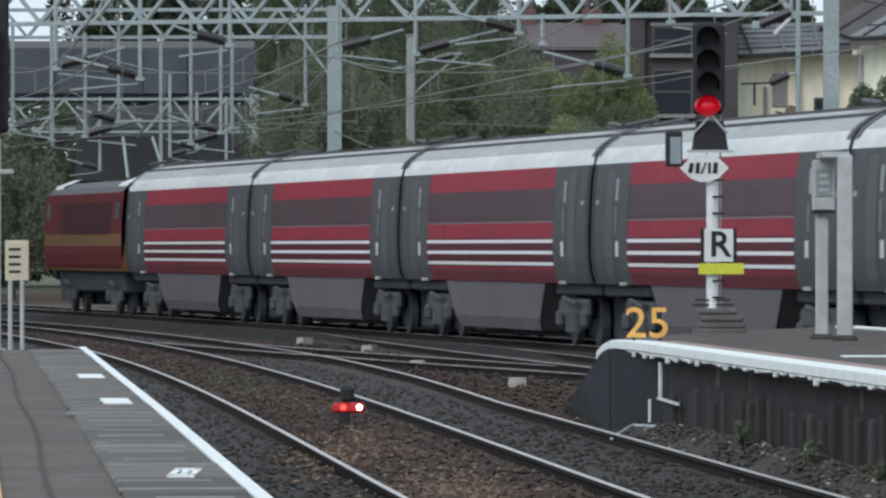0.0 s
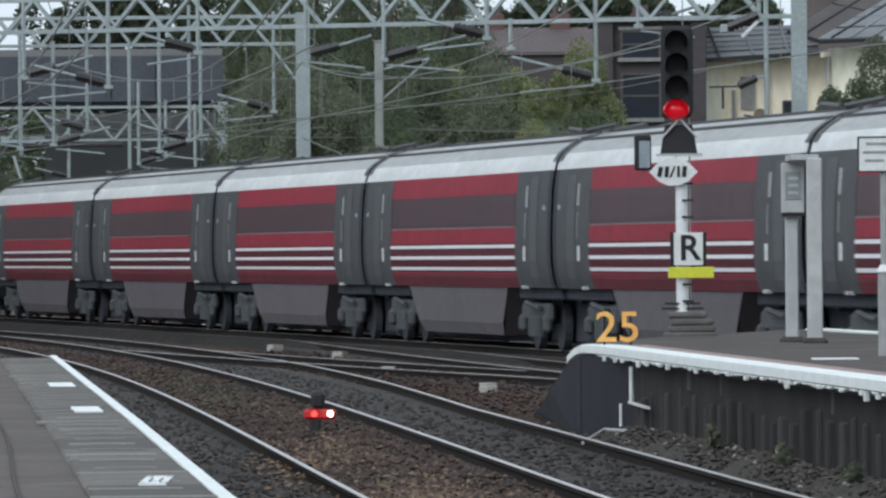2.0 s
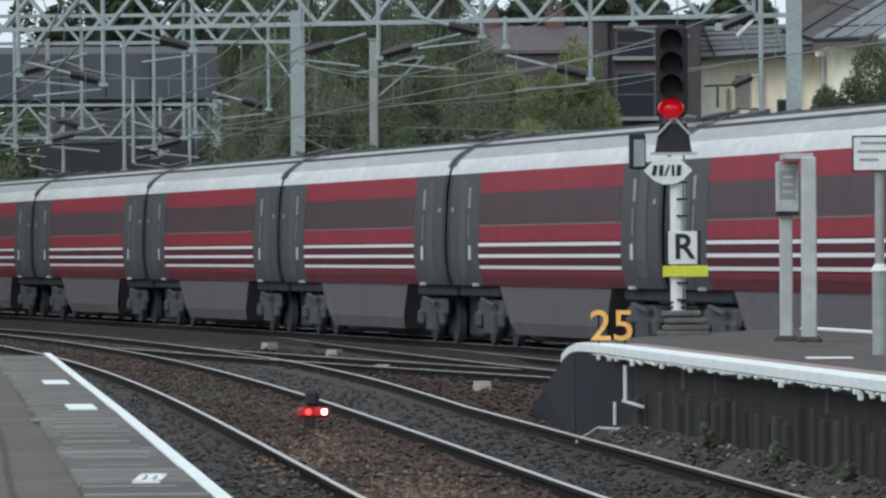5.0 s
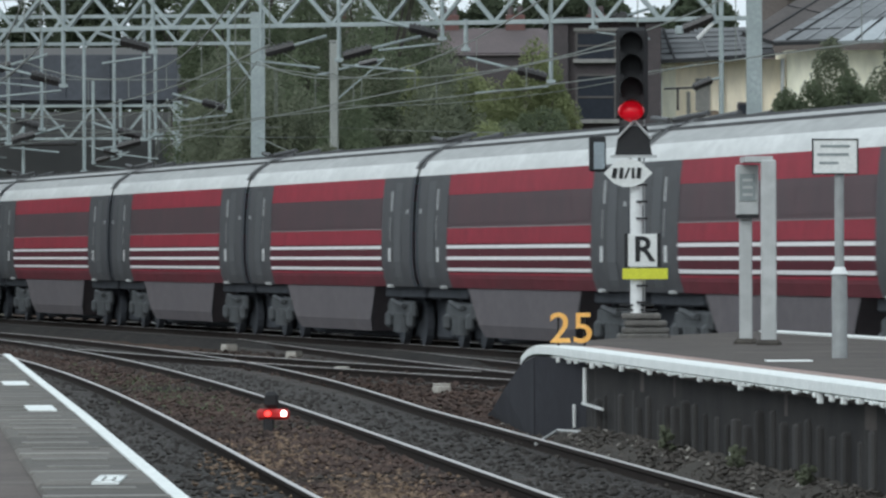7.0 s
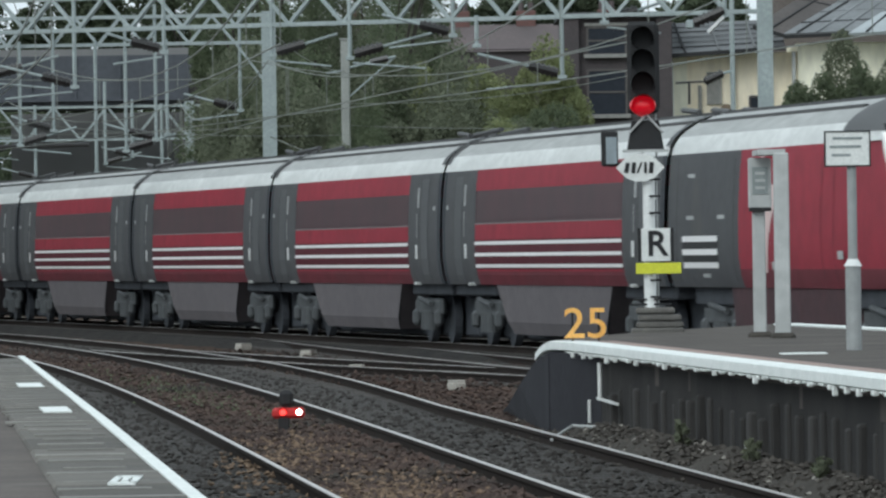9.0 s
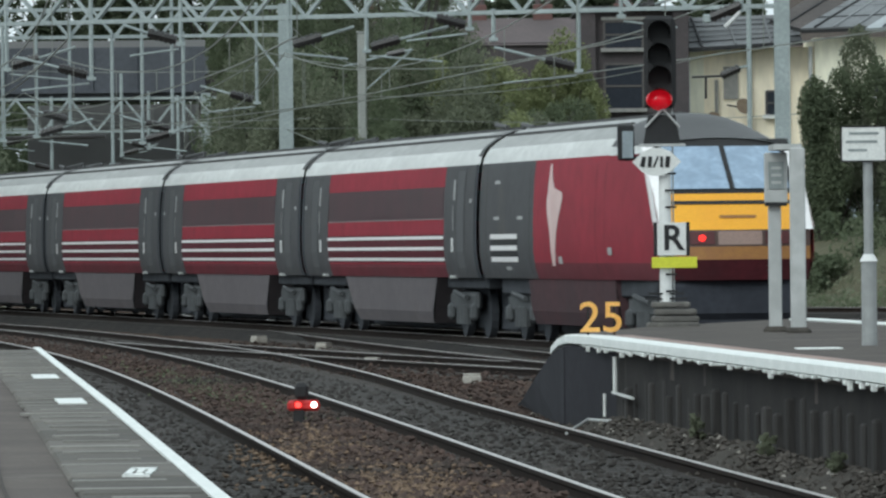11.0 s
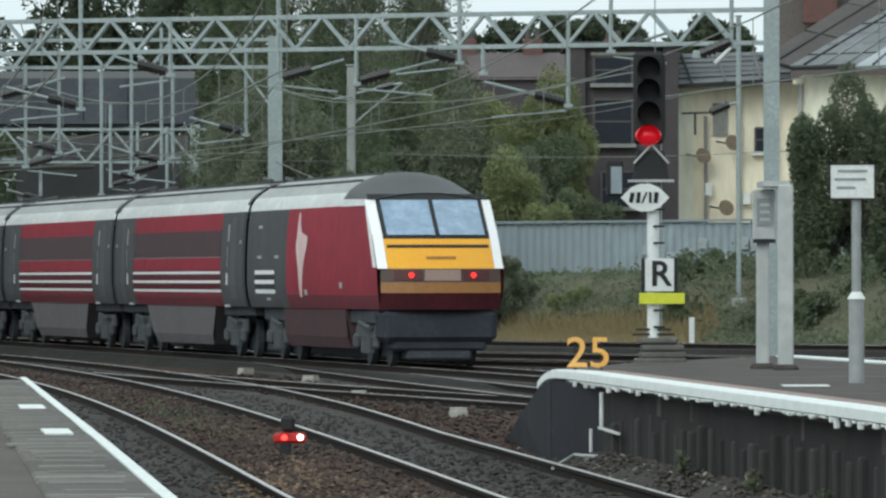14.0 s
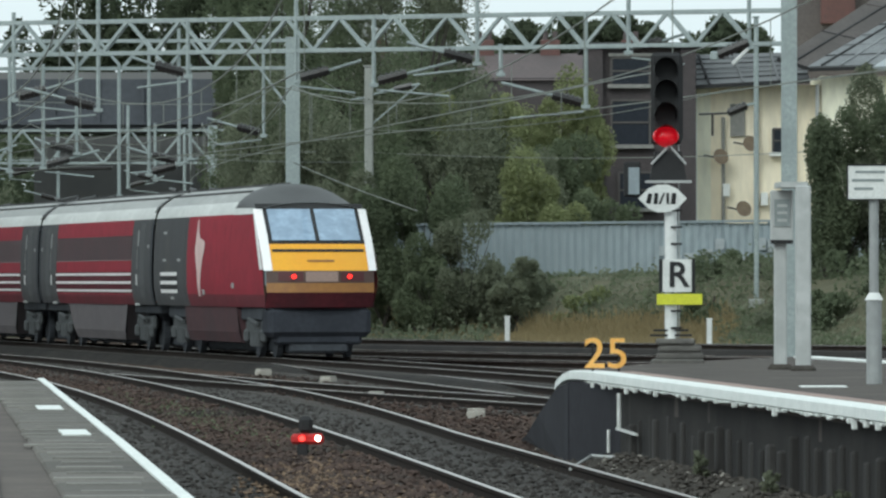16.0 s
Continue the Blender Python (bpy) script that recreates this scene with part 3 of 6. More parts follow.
scatter("rubble", "dull grey broken stone along the platform wall", 2600, foot_of_wall, 0.032, "rubble", 9)
scatter("litter", "pale stone chips and litter along the platform wall", 130, foot_of_wall, 0.03, "palestone", 19)


def conduit():
    t = thing("cable_conduit", "white cable pipe bent down the platform wall", "pipe")
    part("riser", rod((2.24, 84.3, 0.34), (2.24, 84.3, 0.72), 0.024), "postwhite", t)
    part("bracket", beam((2.22, 84.6, 0.35), (2.36, 82.2, 0.33), 0.025, 0.025), "postwhite", t)
    part("lower_pipe", rod((2.16, 85.5, 0.08), (2.16, 85.5, 0.32), 0.018), "postwhite", t)
    bm = rod((2.2, 84.2, 0.06), (1.97, 85.0, 0.06), 0.017)
    rod((1.97, 85.0, 0.06), (1.72, 83.7, -0.05), 0.017, bm)
    part("ground_pipe", bm, "postgrey", t)
    p = thing("marker_stake", "short pale stake at the foot of the wall", "stake")
    part("stake", rod((3.12, 70.3, -0.1), (3.12, 70.3, 0.18), 0.018), "postwhite", p)
    part("cap", box(3.12, 70.3, 0.19, 0.05, 0.05, 0.02, bev=0.005), "postwhite", p)


conduit()


# ---------------------------------------------------------------- the train
def sides(outline, x0, x1, bm=None, out=0.0, steps=1):
    """Both flanks of a vehicle: an outline of (y, z) on the left and its mirror."""
    bm = bm or bmesh.new()
    loft([(y + out, z) for y, z in outline], x0, x1, bm, steps)
    loft([(-y - out, z) for y, z in outline], x1, x0, bm, steps)
    return bm


def flanks(name, outline, x0, x1, mat, parent, label="", out=0.0, smooth=False):
    """A panel on each flank, each a part of its own; gives back the left one."""
    right = loft([(-y - out, z) for y, z in outline], x1, x0)
    part(name, right, mat, parent, label, smooth)
    return part(name, loft([(y + out, z) for y, z in outline], x0, x1), mat, parent, label, smooth)


FLANK = [(1.27, 1.12), (1.33, 1.3), (1.37, 1.6), (1.372, 2.0), (1.365, 2.32), (1.345, 2.7), (1.325, 2.95), (1.29, 3.2)]


def flank(z0, z1):
    ys, zs = [p[0] for p in FLANK], [p[1] for p in FLANK]
    mid = [z for z in zs if z0 + 0.02 < z < z1 - 0.02]
    return [(float(np.interp(z, zs, ys)), z) for z in [z0, *mid, z1]]


ROOF_W = [(1.29, 3.2), (1.25, 3.34), (1.16, 3.48)]
ROOF_G = [(1.16, 3.48), (1.05, 3.58), (0.85, 3.71), (0.6, 3.81), (0.3, 3.87), (0.0, 3.89)]


def roof_parts(t, x0, x1, ribs=True):
    part("roof_edge", sides(ROOF_W, x0, x1), "roofwhite", t, "white roof edge", smooth=True)
    roof = part("roof", sides(ROOF_G, x0, x1), "roof", t, "grimy ribbed grey roof", smooth=True)
    if ribs:
        for k in range(-2, 3):
            y = 0.42 * k
            z = float(np.interp(abs(y), [0, 0.3, 0.6, 0.85, 1.05], [3.89, 3.87, 3.81, 3.71, 3.58]))
            part("roof_rib", box((x0 + x1) / 2, y, z + 0.008, x1 - x0 - 0.4, 0.06, 0.05), "darkroof", roof)
    return roof


def bogie(t, x):
    b = part("bogie", box(x, 1.02, 0.68, 3.0, 0.14, 0.34, bev=0.06), "bogie", t, "dusty grey bogie")
    bm = box(x, -1.02, 0.62, 2.9, 0.14, 0.22, bev=0.03)
    box(x, 0, 0.6, 0.5, 2.0, 0.25, bm)
    # centre block added to stand in for the shade between the wheels
    box(x, 0, 0.55, 3.3, 1.1, 0.7, bm)
    part("bogie_frame", bm, "under", b)
    for dx in (-1.3, 1.3):
        part("axle_box", box(x + dx, 1.08, 0.48, 0.34, 0.16, 0.32, bev=0.06), "bogie", b)
        bm = bmesh.new()
        for s in (-1, 1):
            rod((x + dx, s * 0.7, 0.46), (x + dx, s * 0.84, 0.46), 0.46, bm, 20)
        rod((x + dx, -0.8, 0.46), (x + dx, 0.8, 0.46), 0.09, bm)
        part("wheelset", bm, "under", b)
    for dx in (-0.35, 0.0, 0.35):
        part("spring", rod((x + dx, 1.05, 0.25), (x + dx, 1.05, 0.6), 0.11, n=10), "bogie", b)
    part("damper", rod((x - 0.9, 1.16, 0.75), (x + 0.5, 1.16, 0.85), 0.05), "bogie", b)


def gangway(t, x, s):
    """The corridor connection, ribs and dark frame at an end."""
    bm = box(x + s * 0.1, 0, 2.2, 0.36, 1.25, 2.2, bev=0.05)
    part("gangway", bm, "rubber", t, "black rubber corridor connection")
    bm = box(x - s * 0.02, 0, 2.15, 0.05, 2.5, 2.05)
    part("end_wall", bm, "under", t)
    for yy, z in ((1.15, 1.3), (0.81, 1.0), (-0.81, 1.0)):
        part("coupling_gear", box(x + s * 0.12, yy, z, 0.2, 0.16, 0.3, bev=0.02), "under", t)


def make_coach():
    t = thing("railway_coach", "red and dark grey coach with three white stripes", "railway coach", group="coaches of the train")
    L, R = 11.36, 7.55
    flanks("lower_panel", flank(1.12, 2.22), -R, R, "red", t, "red lower side", smooth=True)
    flanks("upper_panel", flank(2.82, 3.2), -R - 0.1, R + 0.1, "red", t, "red upper side", smooth=True)
    band = flanks("window_band", flank(2.21, 2.83), -R, R, "glass", t, "dark grey window band", out=-0.003)
    for k in range(8):
        x = -R + 1.05 + k * 1.86
        flanks("window", flank(2.3, 2.77), x - 0.87, x + 0.87, "glass", band, "tinted window pane", out=0.002)
    flanks("waist_line", flank(2.21, 2.23), -R, R, "waist", t, "thin dull waist line", out=0.006)
    flanks("lower_side", flank(1.12, 1.36), -R, R, "grimyred", t, "grimy lower red side", out=0.003)
    back = flanks("stripe_ground", flank(1.40, 1.93), -R, R, "stripeground", t, "dark maroon band", out=0.004)
    for z in (1.46, 1.665, 1.87):
        flanks("stripe", flank(z - 0.031, z + 0.031), -R, R, "stripe", back, "white stripe", out=0.012)
    for s in (-1, 1):
        a, b = sorted((s * R, s * L))
        end = flanks("end_panel", flank(1.12, 3.2), a, b, "grey", t, "dark grey coach end", smooth=True, out=0.002)
        flanks("door", flank(1.2, 3.1), min(s * 9.05, s * 9.95), max(s * 9.05, s * 9.95), "doorgrey", end, "grey passenger door", out=0.006)
        for k, x in enumerate((9.05, 9.95)):
            flanks("door_seam", flank(1.2, 3.1), s * x - 0.012, s * x + 0.012, "rubber", end, out=0.012)
        # pale paint stands in for the reflection in the door window
        flanks("droplight", flank(2.56, 2.94), s * 8.75 - 0.1, s * 8.75 + 0.1, "postgrey", end, "door window painted pale for its reflection", out=0.01)
        # dark strip painted on to make the gap between coaches look wider
        flanks("end_edge", flank(1.12, 3.2), min(s * (L - 0.34), s * L), max(s * (L - 0.34), s * L), "under", end, "dark strip along the coach corner", out=0.005)
        flanks("handrail", flank(2.0, 2.45), s * 8.72 - 0.03, s * 8.72 + 0.03, "postgrey", end, "thin pale handrail", out=0.02)
        flanks("door_handle", flank(1.6, 1.86), s * 8.6 - 0.13, s * 8.6 + 0.13, "postwhite", end, "pale door handle", out=0.015)
        part("footstep", box(s * 8.3, 1.31, 1.13, 0.2, 0.12, 0.06, bev=0.01), "postgrey", end, "bright step edge")
        flanks("lamp_bracket", flank(2.5, 2.58), s * 10.7 - 0.12, s * 10.7 + 0.12, "postgrey", end, out=0.02)
        gangway(t, s * L, s)
        bm = box(s * 8.9, 0, 1.02, 4.6, 2.3, 0.22, bev=0.03)
        part("end_underframe", bm, "under", t, "black underframe")
        bogie(t, s * 8.0)
        roof_gear = part("roof_end", sides([(y + 0.012, z + 0.012) for y, z in ROOF_W[1:] + ROOF_G[1:]], min(s * L, s * (L - 0.34)), max(s * L, s * (L - 0.34))), "darkroof", t, "dark roof end ring")
        for yy in (0.5, 0.0, -0.5):
            part("roof_bar", rod((s * (L - 0.1), yy + 0.25, 3.88), (s * (L - 2.3), yy + 0.1, 3.95), 0.045), "darkroof", roof_gear)
    roof_parts(t, -L, L)
    bm = bmesh.new()
    sides([(1.12, 0.24), (1.2, 0.46), (1.25, 1.12)], -5.4, 5.4, bm)
    for s in (-1, 1):
        bm.faces.new([bm.verts.new((s * 5.4, y, z)) for y, z in ((-1.25, 1.12), (-1.12, 0.24), (1.12, 0.24), (1.25, 1.12))])
    for v in bm.verts:
        v.co.x *= 0.9 + 0.2 * (v.co.z - 0.3) / 0.82
    part("skirt", bm, "skirt", t, "grimy brown-grey underfloor skirt")
    # dark full-length box added to stand in for the shade beneath the coach
    part("underfloor_gear", box(0, 0, 0.57, 22.2, 1.25, 0.9, bev=0.05), "under", t, "dark box added for the shade under the floor")
    return t


def nose_x(y, z):
    """The raked front of the driving trailer; it runs back towards the corners."""
    zs = [0.6, 0.95, 1.45, 1.95, 2.6, 3.4, 3.65]
    xs = [-8.9, -9.0, -9.25, -9.2, -8.55, -7.45, -6.9]
    return float(np.interp(z, zs, xs)) + 0.25 + 0.3 * (abs(y) / 1.22) ** 2.2


def front(name, z0, z1, y0, y1, mat, parent, proud=0.0, label="", n=8):
    bm = bmesh.new()
    zs = [z0 + (z1 - z0) * i / 4 for i in range(5)]
    rows = [[bm.verts.new((nose_x(y0 + (y1 - y0) * j / n, z) - proud, y0 + (y1 - y0) * j / n, z)) for j in range(n + 1)] for z in zs]
    for r1, r2 in zip(rows, rows[1:]):
        for j in range(n):
            bm.faces.new((r1[j], r1[j + 1], r2[j + 1], r2[j]))
    ob = part(name, bm, mat, parent, label, smooth=True)
    return ob


def nosed_side(z0, z1, x1, out=0.0, back=0.0):
    """A flank that ends against the raked front."""
    bm = bmesh.new()
    prof = flank(z0, z1)
    for s in (-1, 1):
        rows = [[bm.verts.new((nose_x(1.22, z) + back, s * y * 0.925, z)), bm.verts.new((-4.2, s * y, z)), bm.verts.new((x1, s * y, z))] for y, z in prof]
        for r1, r2 in zip(rows, rows[1:]):
            for i in (0, 1):
                bm.faces.new((r1[i], r1[i + 1], r2[i + 1], r2[i]))
    return bm


M["stripeground"] = material("dark_maroon_band", (0.12, 0.018, 0.03), (0.085, 0.015, 0.024), 0.6, spec=0.15)
M["lamphousing"] = material("dark_red_housing", (0.1, 0.02, 0.022), (0.07, 0.017, 0.02), 0.6)
M["nosegrime"] = material("sooty_valance", (0.05, 0.054, 0.066), (0.034, 0.037, 0.046), 0.85, spec=0.12, scale=2, fine=9)
M["lampband"] = material("dull_lamp_band", (0.1, 0.055, 0.045), (0.07, 0.045, 0.04), 0.6, scale=2)
M["grimyred"] = material("grimy_red_paint", (0.185, 0.03, 0.045), (0.13, 0.036, 0.045), 0.7, spec=0.2, scale=0.5, fine=4, c3=(0.07, 0.05, 0.05), spots=0.06, stretch=(0.5, 1, 0.8))
M["waist"] = material("dull_waist_paint", (0.3, 0.25, 0.25), (0.2, 0.16, 0.165), 0.7)


def make_driving_trailer():
    t = thing("driving_trailer", "red driving van trailer with yellow raked nose and tail lamps", "railway vehicle")
    part("red_side", nosed_side(1.4, 3.2, 3.2), "red", t, "red cab side", smooth=True)
    part("lower_side", nosed_side(1.12, 1.4, 3.2), "grimyred", t, "grimy lower cab side", smooth=True)
    end = flanks("grey_side", flank(1.12, 3.2), 3.2, 9.2, "grey", t, "dark grey van side", smooth=True)
    flanks("stripe_ground", flank(1.42, 1.91), 4.9, 7.9, "rubber", end, "black panel behind the stripes", out=0.006)
    for z in (1.46, 1.665, 1.87):
        flanks("stripe", flank(z - 0.045, z + 0.045), 4.9, 7.9, "stripe", end, "short white stripe", out=0.012)
    for z, x in ((2.85, 7.2), (2.2, 7.2), (2.2, 4.6), (1.3, 6.0)):
        flanks("door_catch", flank(z - 0.03, z + 0.03), x - 0.3, x + 0.3, "postgrey", end, out=0.012)
    for x in (8.4, 3.6):
        flanks("door_seam", flank(1.2, 3.1), x - 0.015, x + 0.015, "rubber", end, out=0.006)
    # the pale flash on the red, one slanted vinyl shape
    for k in (-1, 1):
        flash = bmesh.new()
        rows = []
        for z, x0, x1 in ((1.35, 1.0, 1.3), (1.6, 0.85, 1.3), (1.9, 0.75, 1.4), (2.15, 0.55, 1.6), (2.35, 0.3, 1.75), (2.52, 0.15, 1.75), (2.62, 0.2, 1.65), (2.7, 1.0, 1.65), (2.88, 1.25, 1.6), (3.12, 1.4, 1.58)):
            y = float(np.interp(z, [q[1] for q in FLANK], [q[0] for q in FLANK])) + 0.008
            rows.append([flash.verts.new((x, k * y, z)) for x in (x0, x1)])
        for r1, r2 in zip(rows, rows[1:]):
            flash.faces.new((r1[0], r1[1], r2[1], r2[0]))
        part("flash", flash, "flash", t, "pale pink abstract flash")
    for x, z in ((-4.6, 1.6), (0.4, 1.45)):
        flanks("side_fitting", flank(z - 0.06, z + 0.06), x - 0.2, x + 0.2, "postgrey", t, out=0.012)
    for x in (-3.2, -4.1):
        flanks("cab_door_seam", flank(1.2, 3.1), x - 0.012, x + 0.012, "maroonstripe", t, out=0.006)
    for z0, z1, m, lab in ((1.12, 1.45, "nosered", "grimy dark red lower nose"), (1.45, 1.66, "buffer", "orange-brown nose beam"), (1.66, 1.93, "lampband", "dull dark lamp band"), (1.93, 2.52, "yellow", "bright yellow warning panel"), (2.52, 3.42, "rubber", "black windscreen surround")):
        front("nose_panel", z0, z1, -1.2, 1.2, m, t, 0.0, lab)
    for s in (-1, 1):
        front("windscreen", 2.6, 3.3, min(s * 0.045, s * 0.98), max(s * 0.045, s * 0.98), "windscreen", t, 0.02, "windscreen pane coloured pale blue for reflected sky")
        front("white_pillar", 1.93, 3.3, min(s * 1.07, s * 1.26), max(s * 1.07, s * 1.26), "stripe", t, 0.025, "white cab corner pillar", n=3)
        bm = bmesh.new()
        rows = [[bm.verts.new((nose_x(1.26, z) - 0.03 + dx, s * (float(np.interp(z, [p[1] for p in FLANK], [p[0] for p in FLANK])) * (0.925 + 0.025 * dx) + 0.014), z)) for dx in (0.0, 0.36)] for z in (1.95, 2.3, 2.7, 3.0, 3.22)]
        for r1, r2 in zip(rows, rows[1:]):
            bm.faces.new((r1[0], r1[1], r2[1], r2[0]))
        part("pillar_return", bm, "stripe", t, "white cab corner")
        lamp = front("lamp_housing", 1.70, 1.9, min(s * 0.42, s * 0.95), max(s * 0.42, s * 0.95), "lamphousing", t, 0.02, "dark red lamp housing", n=4)
        part("tail_lamp", rod((nose_x(0.62, 1.8) - 0.05, s * 0.62, 1.8), (nose_x(0.62, 1.8) + 0.02, s * 0.62, 1.8), 0.05, n=14), "tail", lamp, "glowing red tail lamp")
    front("yellow_slot", 2.345, 2.405, -1.02, 1.02, "black", t, 0.012, "black slot")
    front("plate_bar", 2.12, 2.17, -0.3, 0.3, "buffer", t, 0.012)
    front("centre_box", 1.69, 1.91, -0.36, 0.36, "buffer_strip", t, 0.012, "dull centre panel")
    # lower valance and under-gear
    bm = box(-8.1, 0, 0.8, 1.1, 2.3, 0.68, bev=0.12)
    part("valance", bm, "nosegrime", t, "black lower valance")
    bm = box(-8.2, 0, 0.45, 0.7, 1.9, 0.3, bev=0.06)
    part("coupling_mount", bm, "nosegrime", t)

    # roof: pale over the van, a dark dome over the cab
    roof_parts(t, -4.2, 9.2)
    bm = bmesh.new()
    prof = [(-y, z) for y, z in ROOF_W + ROOF_G[1:]] + [(y, z) for y, z in (ROOF_W + ROOF_G[1:])[::-1][1:]]
    rows = []
    for i in range(9):
        k = i / 8
        row = []
        for y, z in prof:
            zz = 3.2 + (z - 3.2) * (1 - 0.66 * k ** 2.3)
            yy = y * (1 - 0.075 * k)
            row.append(bm.verts.new((-4.2 + (nose_x(yy, zz) - 0.03 + 4.2) * k, yy, zz + 0.006)))
        rows.append(row)
    for r1, r2 in zip(rows, rows[1:]):
        for j in range(len(prof) - 1):
            bm.faces.new((r1[j], r1[j + 1], r2[j + 1], r2[j]))
    bmesh.ops.recalc_face_normals(bm, faces=bm.faces)
    part("cab_roof", bm, "darkroof", t, "dark domed cab roof", smooth=True)
    bm = bmesh.new()
    for s in (-1, 1):
        bm.faces.new([bm.verts.new(p) for p in ((-4.2, s * 1.295, 3.19), (-7.0, s * 1.235, 3.19), (-7.0, s * 1.2, 3.32), (-4.2, s * 1.262, 3.34))])
    part("cab_gutter", bm, "roofwhite", t, "white gutter")
    gangway(t, 9.2, 1)
    part("underframe", box(0, 0, 0.98, 16.0, 2.3, 0.3, bev=0.03), "under", t)
    # dark box added here too, for the shade beneath the trailer
    part("underfloor_gear", box(0, 0, 0.55, 17.0, 1.3, 0.86, bev=0.05), "under", t, "dark box added for the shade under the floor")
    bm = bmesh.new()
    sides([(1.12, 0.32), (1.2, 0.55), (1.25, 1.12)], -4.4, 4.4, bm)
    for s in (-1, 1):
        bm.faces.new([bm.verts.new((s * 4.4, y, z)) for y, z in ((-1.25, 1.12), (-1.12, 0.32), (1.12, 0.32), (1.25, 1.12))])
    part("skirt", bm, "skirt2", t, "grimy brown-grey underfloor skirt")
    bogie(t, 6.2)
    bogie(t, -6.2)
    return t


M["nosered"] = material("sooty_red_nose", (0.11, 0.022, 0.03), (0.06, 0.022, 0.027), 0.7, spec=0.15, scale=1.5, fine=8, c3=(0.03, 0.025, 0.028), spots=0.06)
M["flash"] = material("pale_pink_vinyl", (0.78, 0.62, 0.6), (0.66, 0.46, 0.44), 0.6, scale=2)
M["skirt2"] = material("grimy_red_skirt", (0.095, 0.046, 0.052), (0.065, 0.045, 0.05), 0.85, scale=0.8, fine=7, c3=(0.085, 0.04, 0.04), spots=0.03, spec=0.2)


def make_loco():
    t = thing("electric_locomotive", "maroon electric locomotive with a gold band and black bogies", "locomotive")
    L = 8.4
    flanks("upper_side", flank(2.12, 3.2), -L, L, "maroon", t, "dark maroon upper side")
    band = flanks("gold_band", flank(1.8, 2.12), -L, L, "gold", t, "dull gold band")
    flanks("lower_side", flank(1.2, 1.8), -L, L, "maroon", t, "dark red lower side")
    flanks("sill_line", flank(1.14, 1.2), -L, L, "gold", t, "gold sill line", out=0.01)
    for k in range(7):
        x = -5.4 + 1.55 * k
        flanks("grille", flank(2.1, 2.95), x - 0.6, x + 0.6, "maroonstripe", band, "dark intake grille", out=0.008)
    for s in (-1, 1):
        bm = bmesh.new()
        a = [(s * L, 1.37, 1.14), (s * L, -1.37, 1.14), (s * (L + 0.15), -1.25, 2.2), (s * (L - 0.35), -1.15, 3.2), (s * (L - 0.9), -0.6, 3.6), (s * (L - 0.9), 0.6, 3.6), (s * (L - 0.35), 1.15, 3.2), (s * (L + 0.15), 1.25, 2.2)]
        v = [bm.verts.new(p) for p in a]
        bm.faces.new((v[0], v[1], v[2], v[7]))
        bm.faces.new((v[7], v[2], v[3], v[6]))
        bm.faces.new((v[6], v[3], v[4], v[5]))
        cab = part("cab_front", bm, "gold", t, "yellow cab front")
        part("cab_window", box(s * (L - 0.02), 0, 2.72, 0.12, 2.0, 0.6, turn=None, bev=0.03), "pane", cab, "dark cab window")
        flanks("side_window", flank(2.5, 2.95), min(s * 7.0, s * 7.9), max(s * 7.0, s * 7.9), "pane", t, "cab side window", out=0.01)
        bogie(t, s * 4.9)
        bm = bmesh.new()
        for y in (-0.85, 0.85):
            rod((s * L, y, 1.05), (s * (L + 0.6), y, 1.05), 0.2, bm, 12)
        part("buffer", bm, "under", t)
        part("white_cab_roof", sides([(1.2, 3.28), (1.05, 3.45), (0.6, 3.62), (0, 3.66)], min(s * (L - 0.5), s * (L - 2.4)), max(s * (L - 0.5), s * (L - 2.4)), out=0.02), "roofwhite", t, "white cab roof")
    part("roof", sides([(1.29, 3.2), (1.15, 3.36), (0.8, 3.52), (0, 3.58)], -L + 0.4, L - 0.4), "darkroof", t, "dark sooty roof")
    part("underframe", box(0, 0, 0.85, 14, 2.2, 0.55, bev=0.05), "under", t)
    bm = rod((-3.0, -0.5, 3.6), (-1.2, -0.4, 4.7), 0.04)
    rod((-3.0, 0.5, 3.6), (-1.2, 0.4, 4.7), 0.04, bm)
    rod((-1.2, 0.0, 4.7), (-3.2, 0.0, 5.1), 0.035, bm)
    rod((-3.2, -0.8, 5.1), (-3.2, 0.8, 5.1), 0.03, bm)
    part("pantograph", bm, "steel", t, "raised pantograph")
    return t


M["doorgrey"] = material("door_grey", (0.118, 0.121, 0.126), (0.095, 0.098, 0.103), 0.6, scale=0.8, spec=0.2)
COACH = make_coach()
VEHICLES = [(COACH, 1)] + [(copy_thing(COACH, pose(0, 0, 0)), k) for k in range(2, 9)]
LOCO, TRAILER = make_loco(), make_driving_trailer()


def train_run(t):
    """How far the front of the first coach has come along the line by t seconds."""
    return 39.42 + 12.09 * t - 0.0894 * t * t


def vehicle_pose(middle, half):
    """A vehicle whose two bogies ride on the line."""
    x0, y0, _ = train_line(middle - half)
    x1, y1, _ = train_line(middle + half)
    return pose((x0 + x1) / 2, (y0 + y1) / 2, TRACK_Z, 0, 0, math.degrees(math.atan2(y1 - y0, x1 - x0)))


def motions():
    times = [0.5 * i for i in range(33)]
    for ob, k in VEHICLES:
        walk(ob, [(t, vehicle_pose(train_run(t) - 23.0 * k + 11.5, 8.0)) for t in times])
    walk(LOCO, [(t, vehicle_pose(train_run(t) + 9.2, 4.9)) for t in times])
    walk(TRAILER, [(t, vehicle_pose(train_run(t) - 23.0 * 8 - 9.4, 6.2)) for t in times])


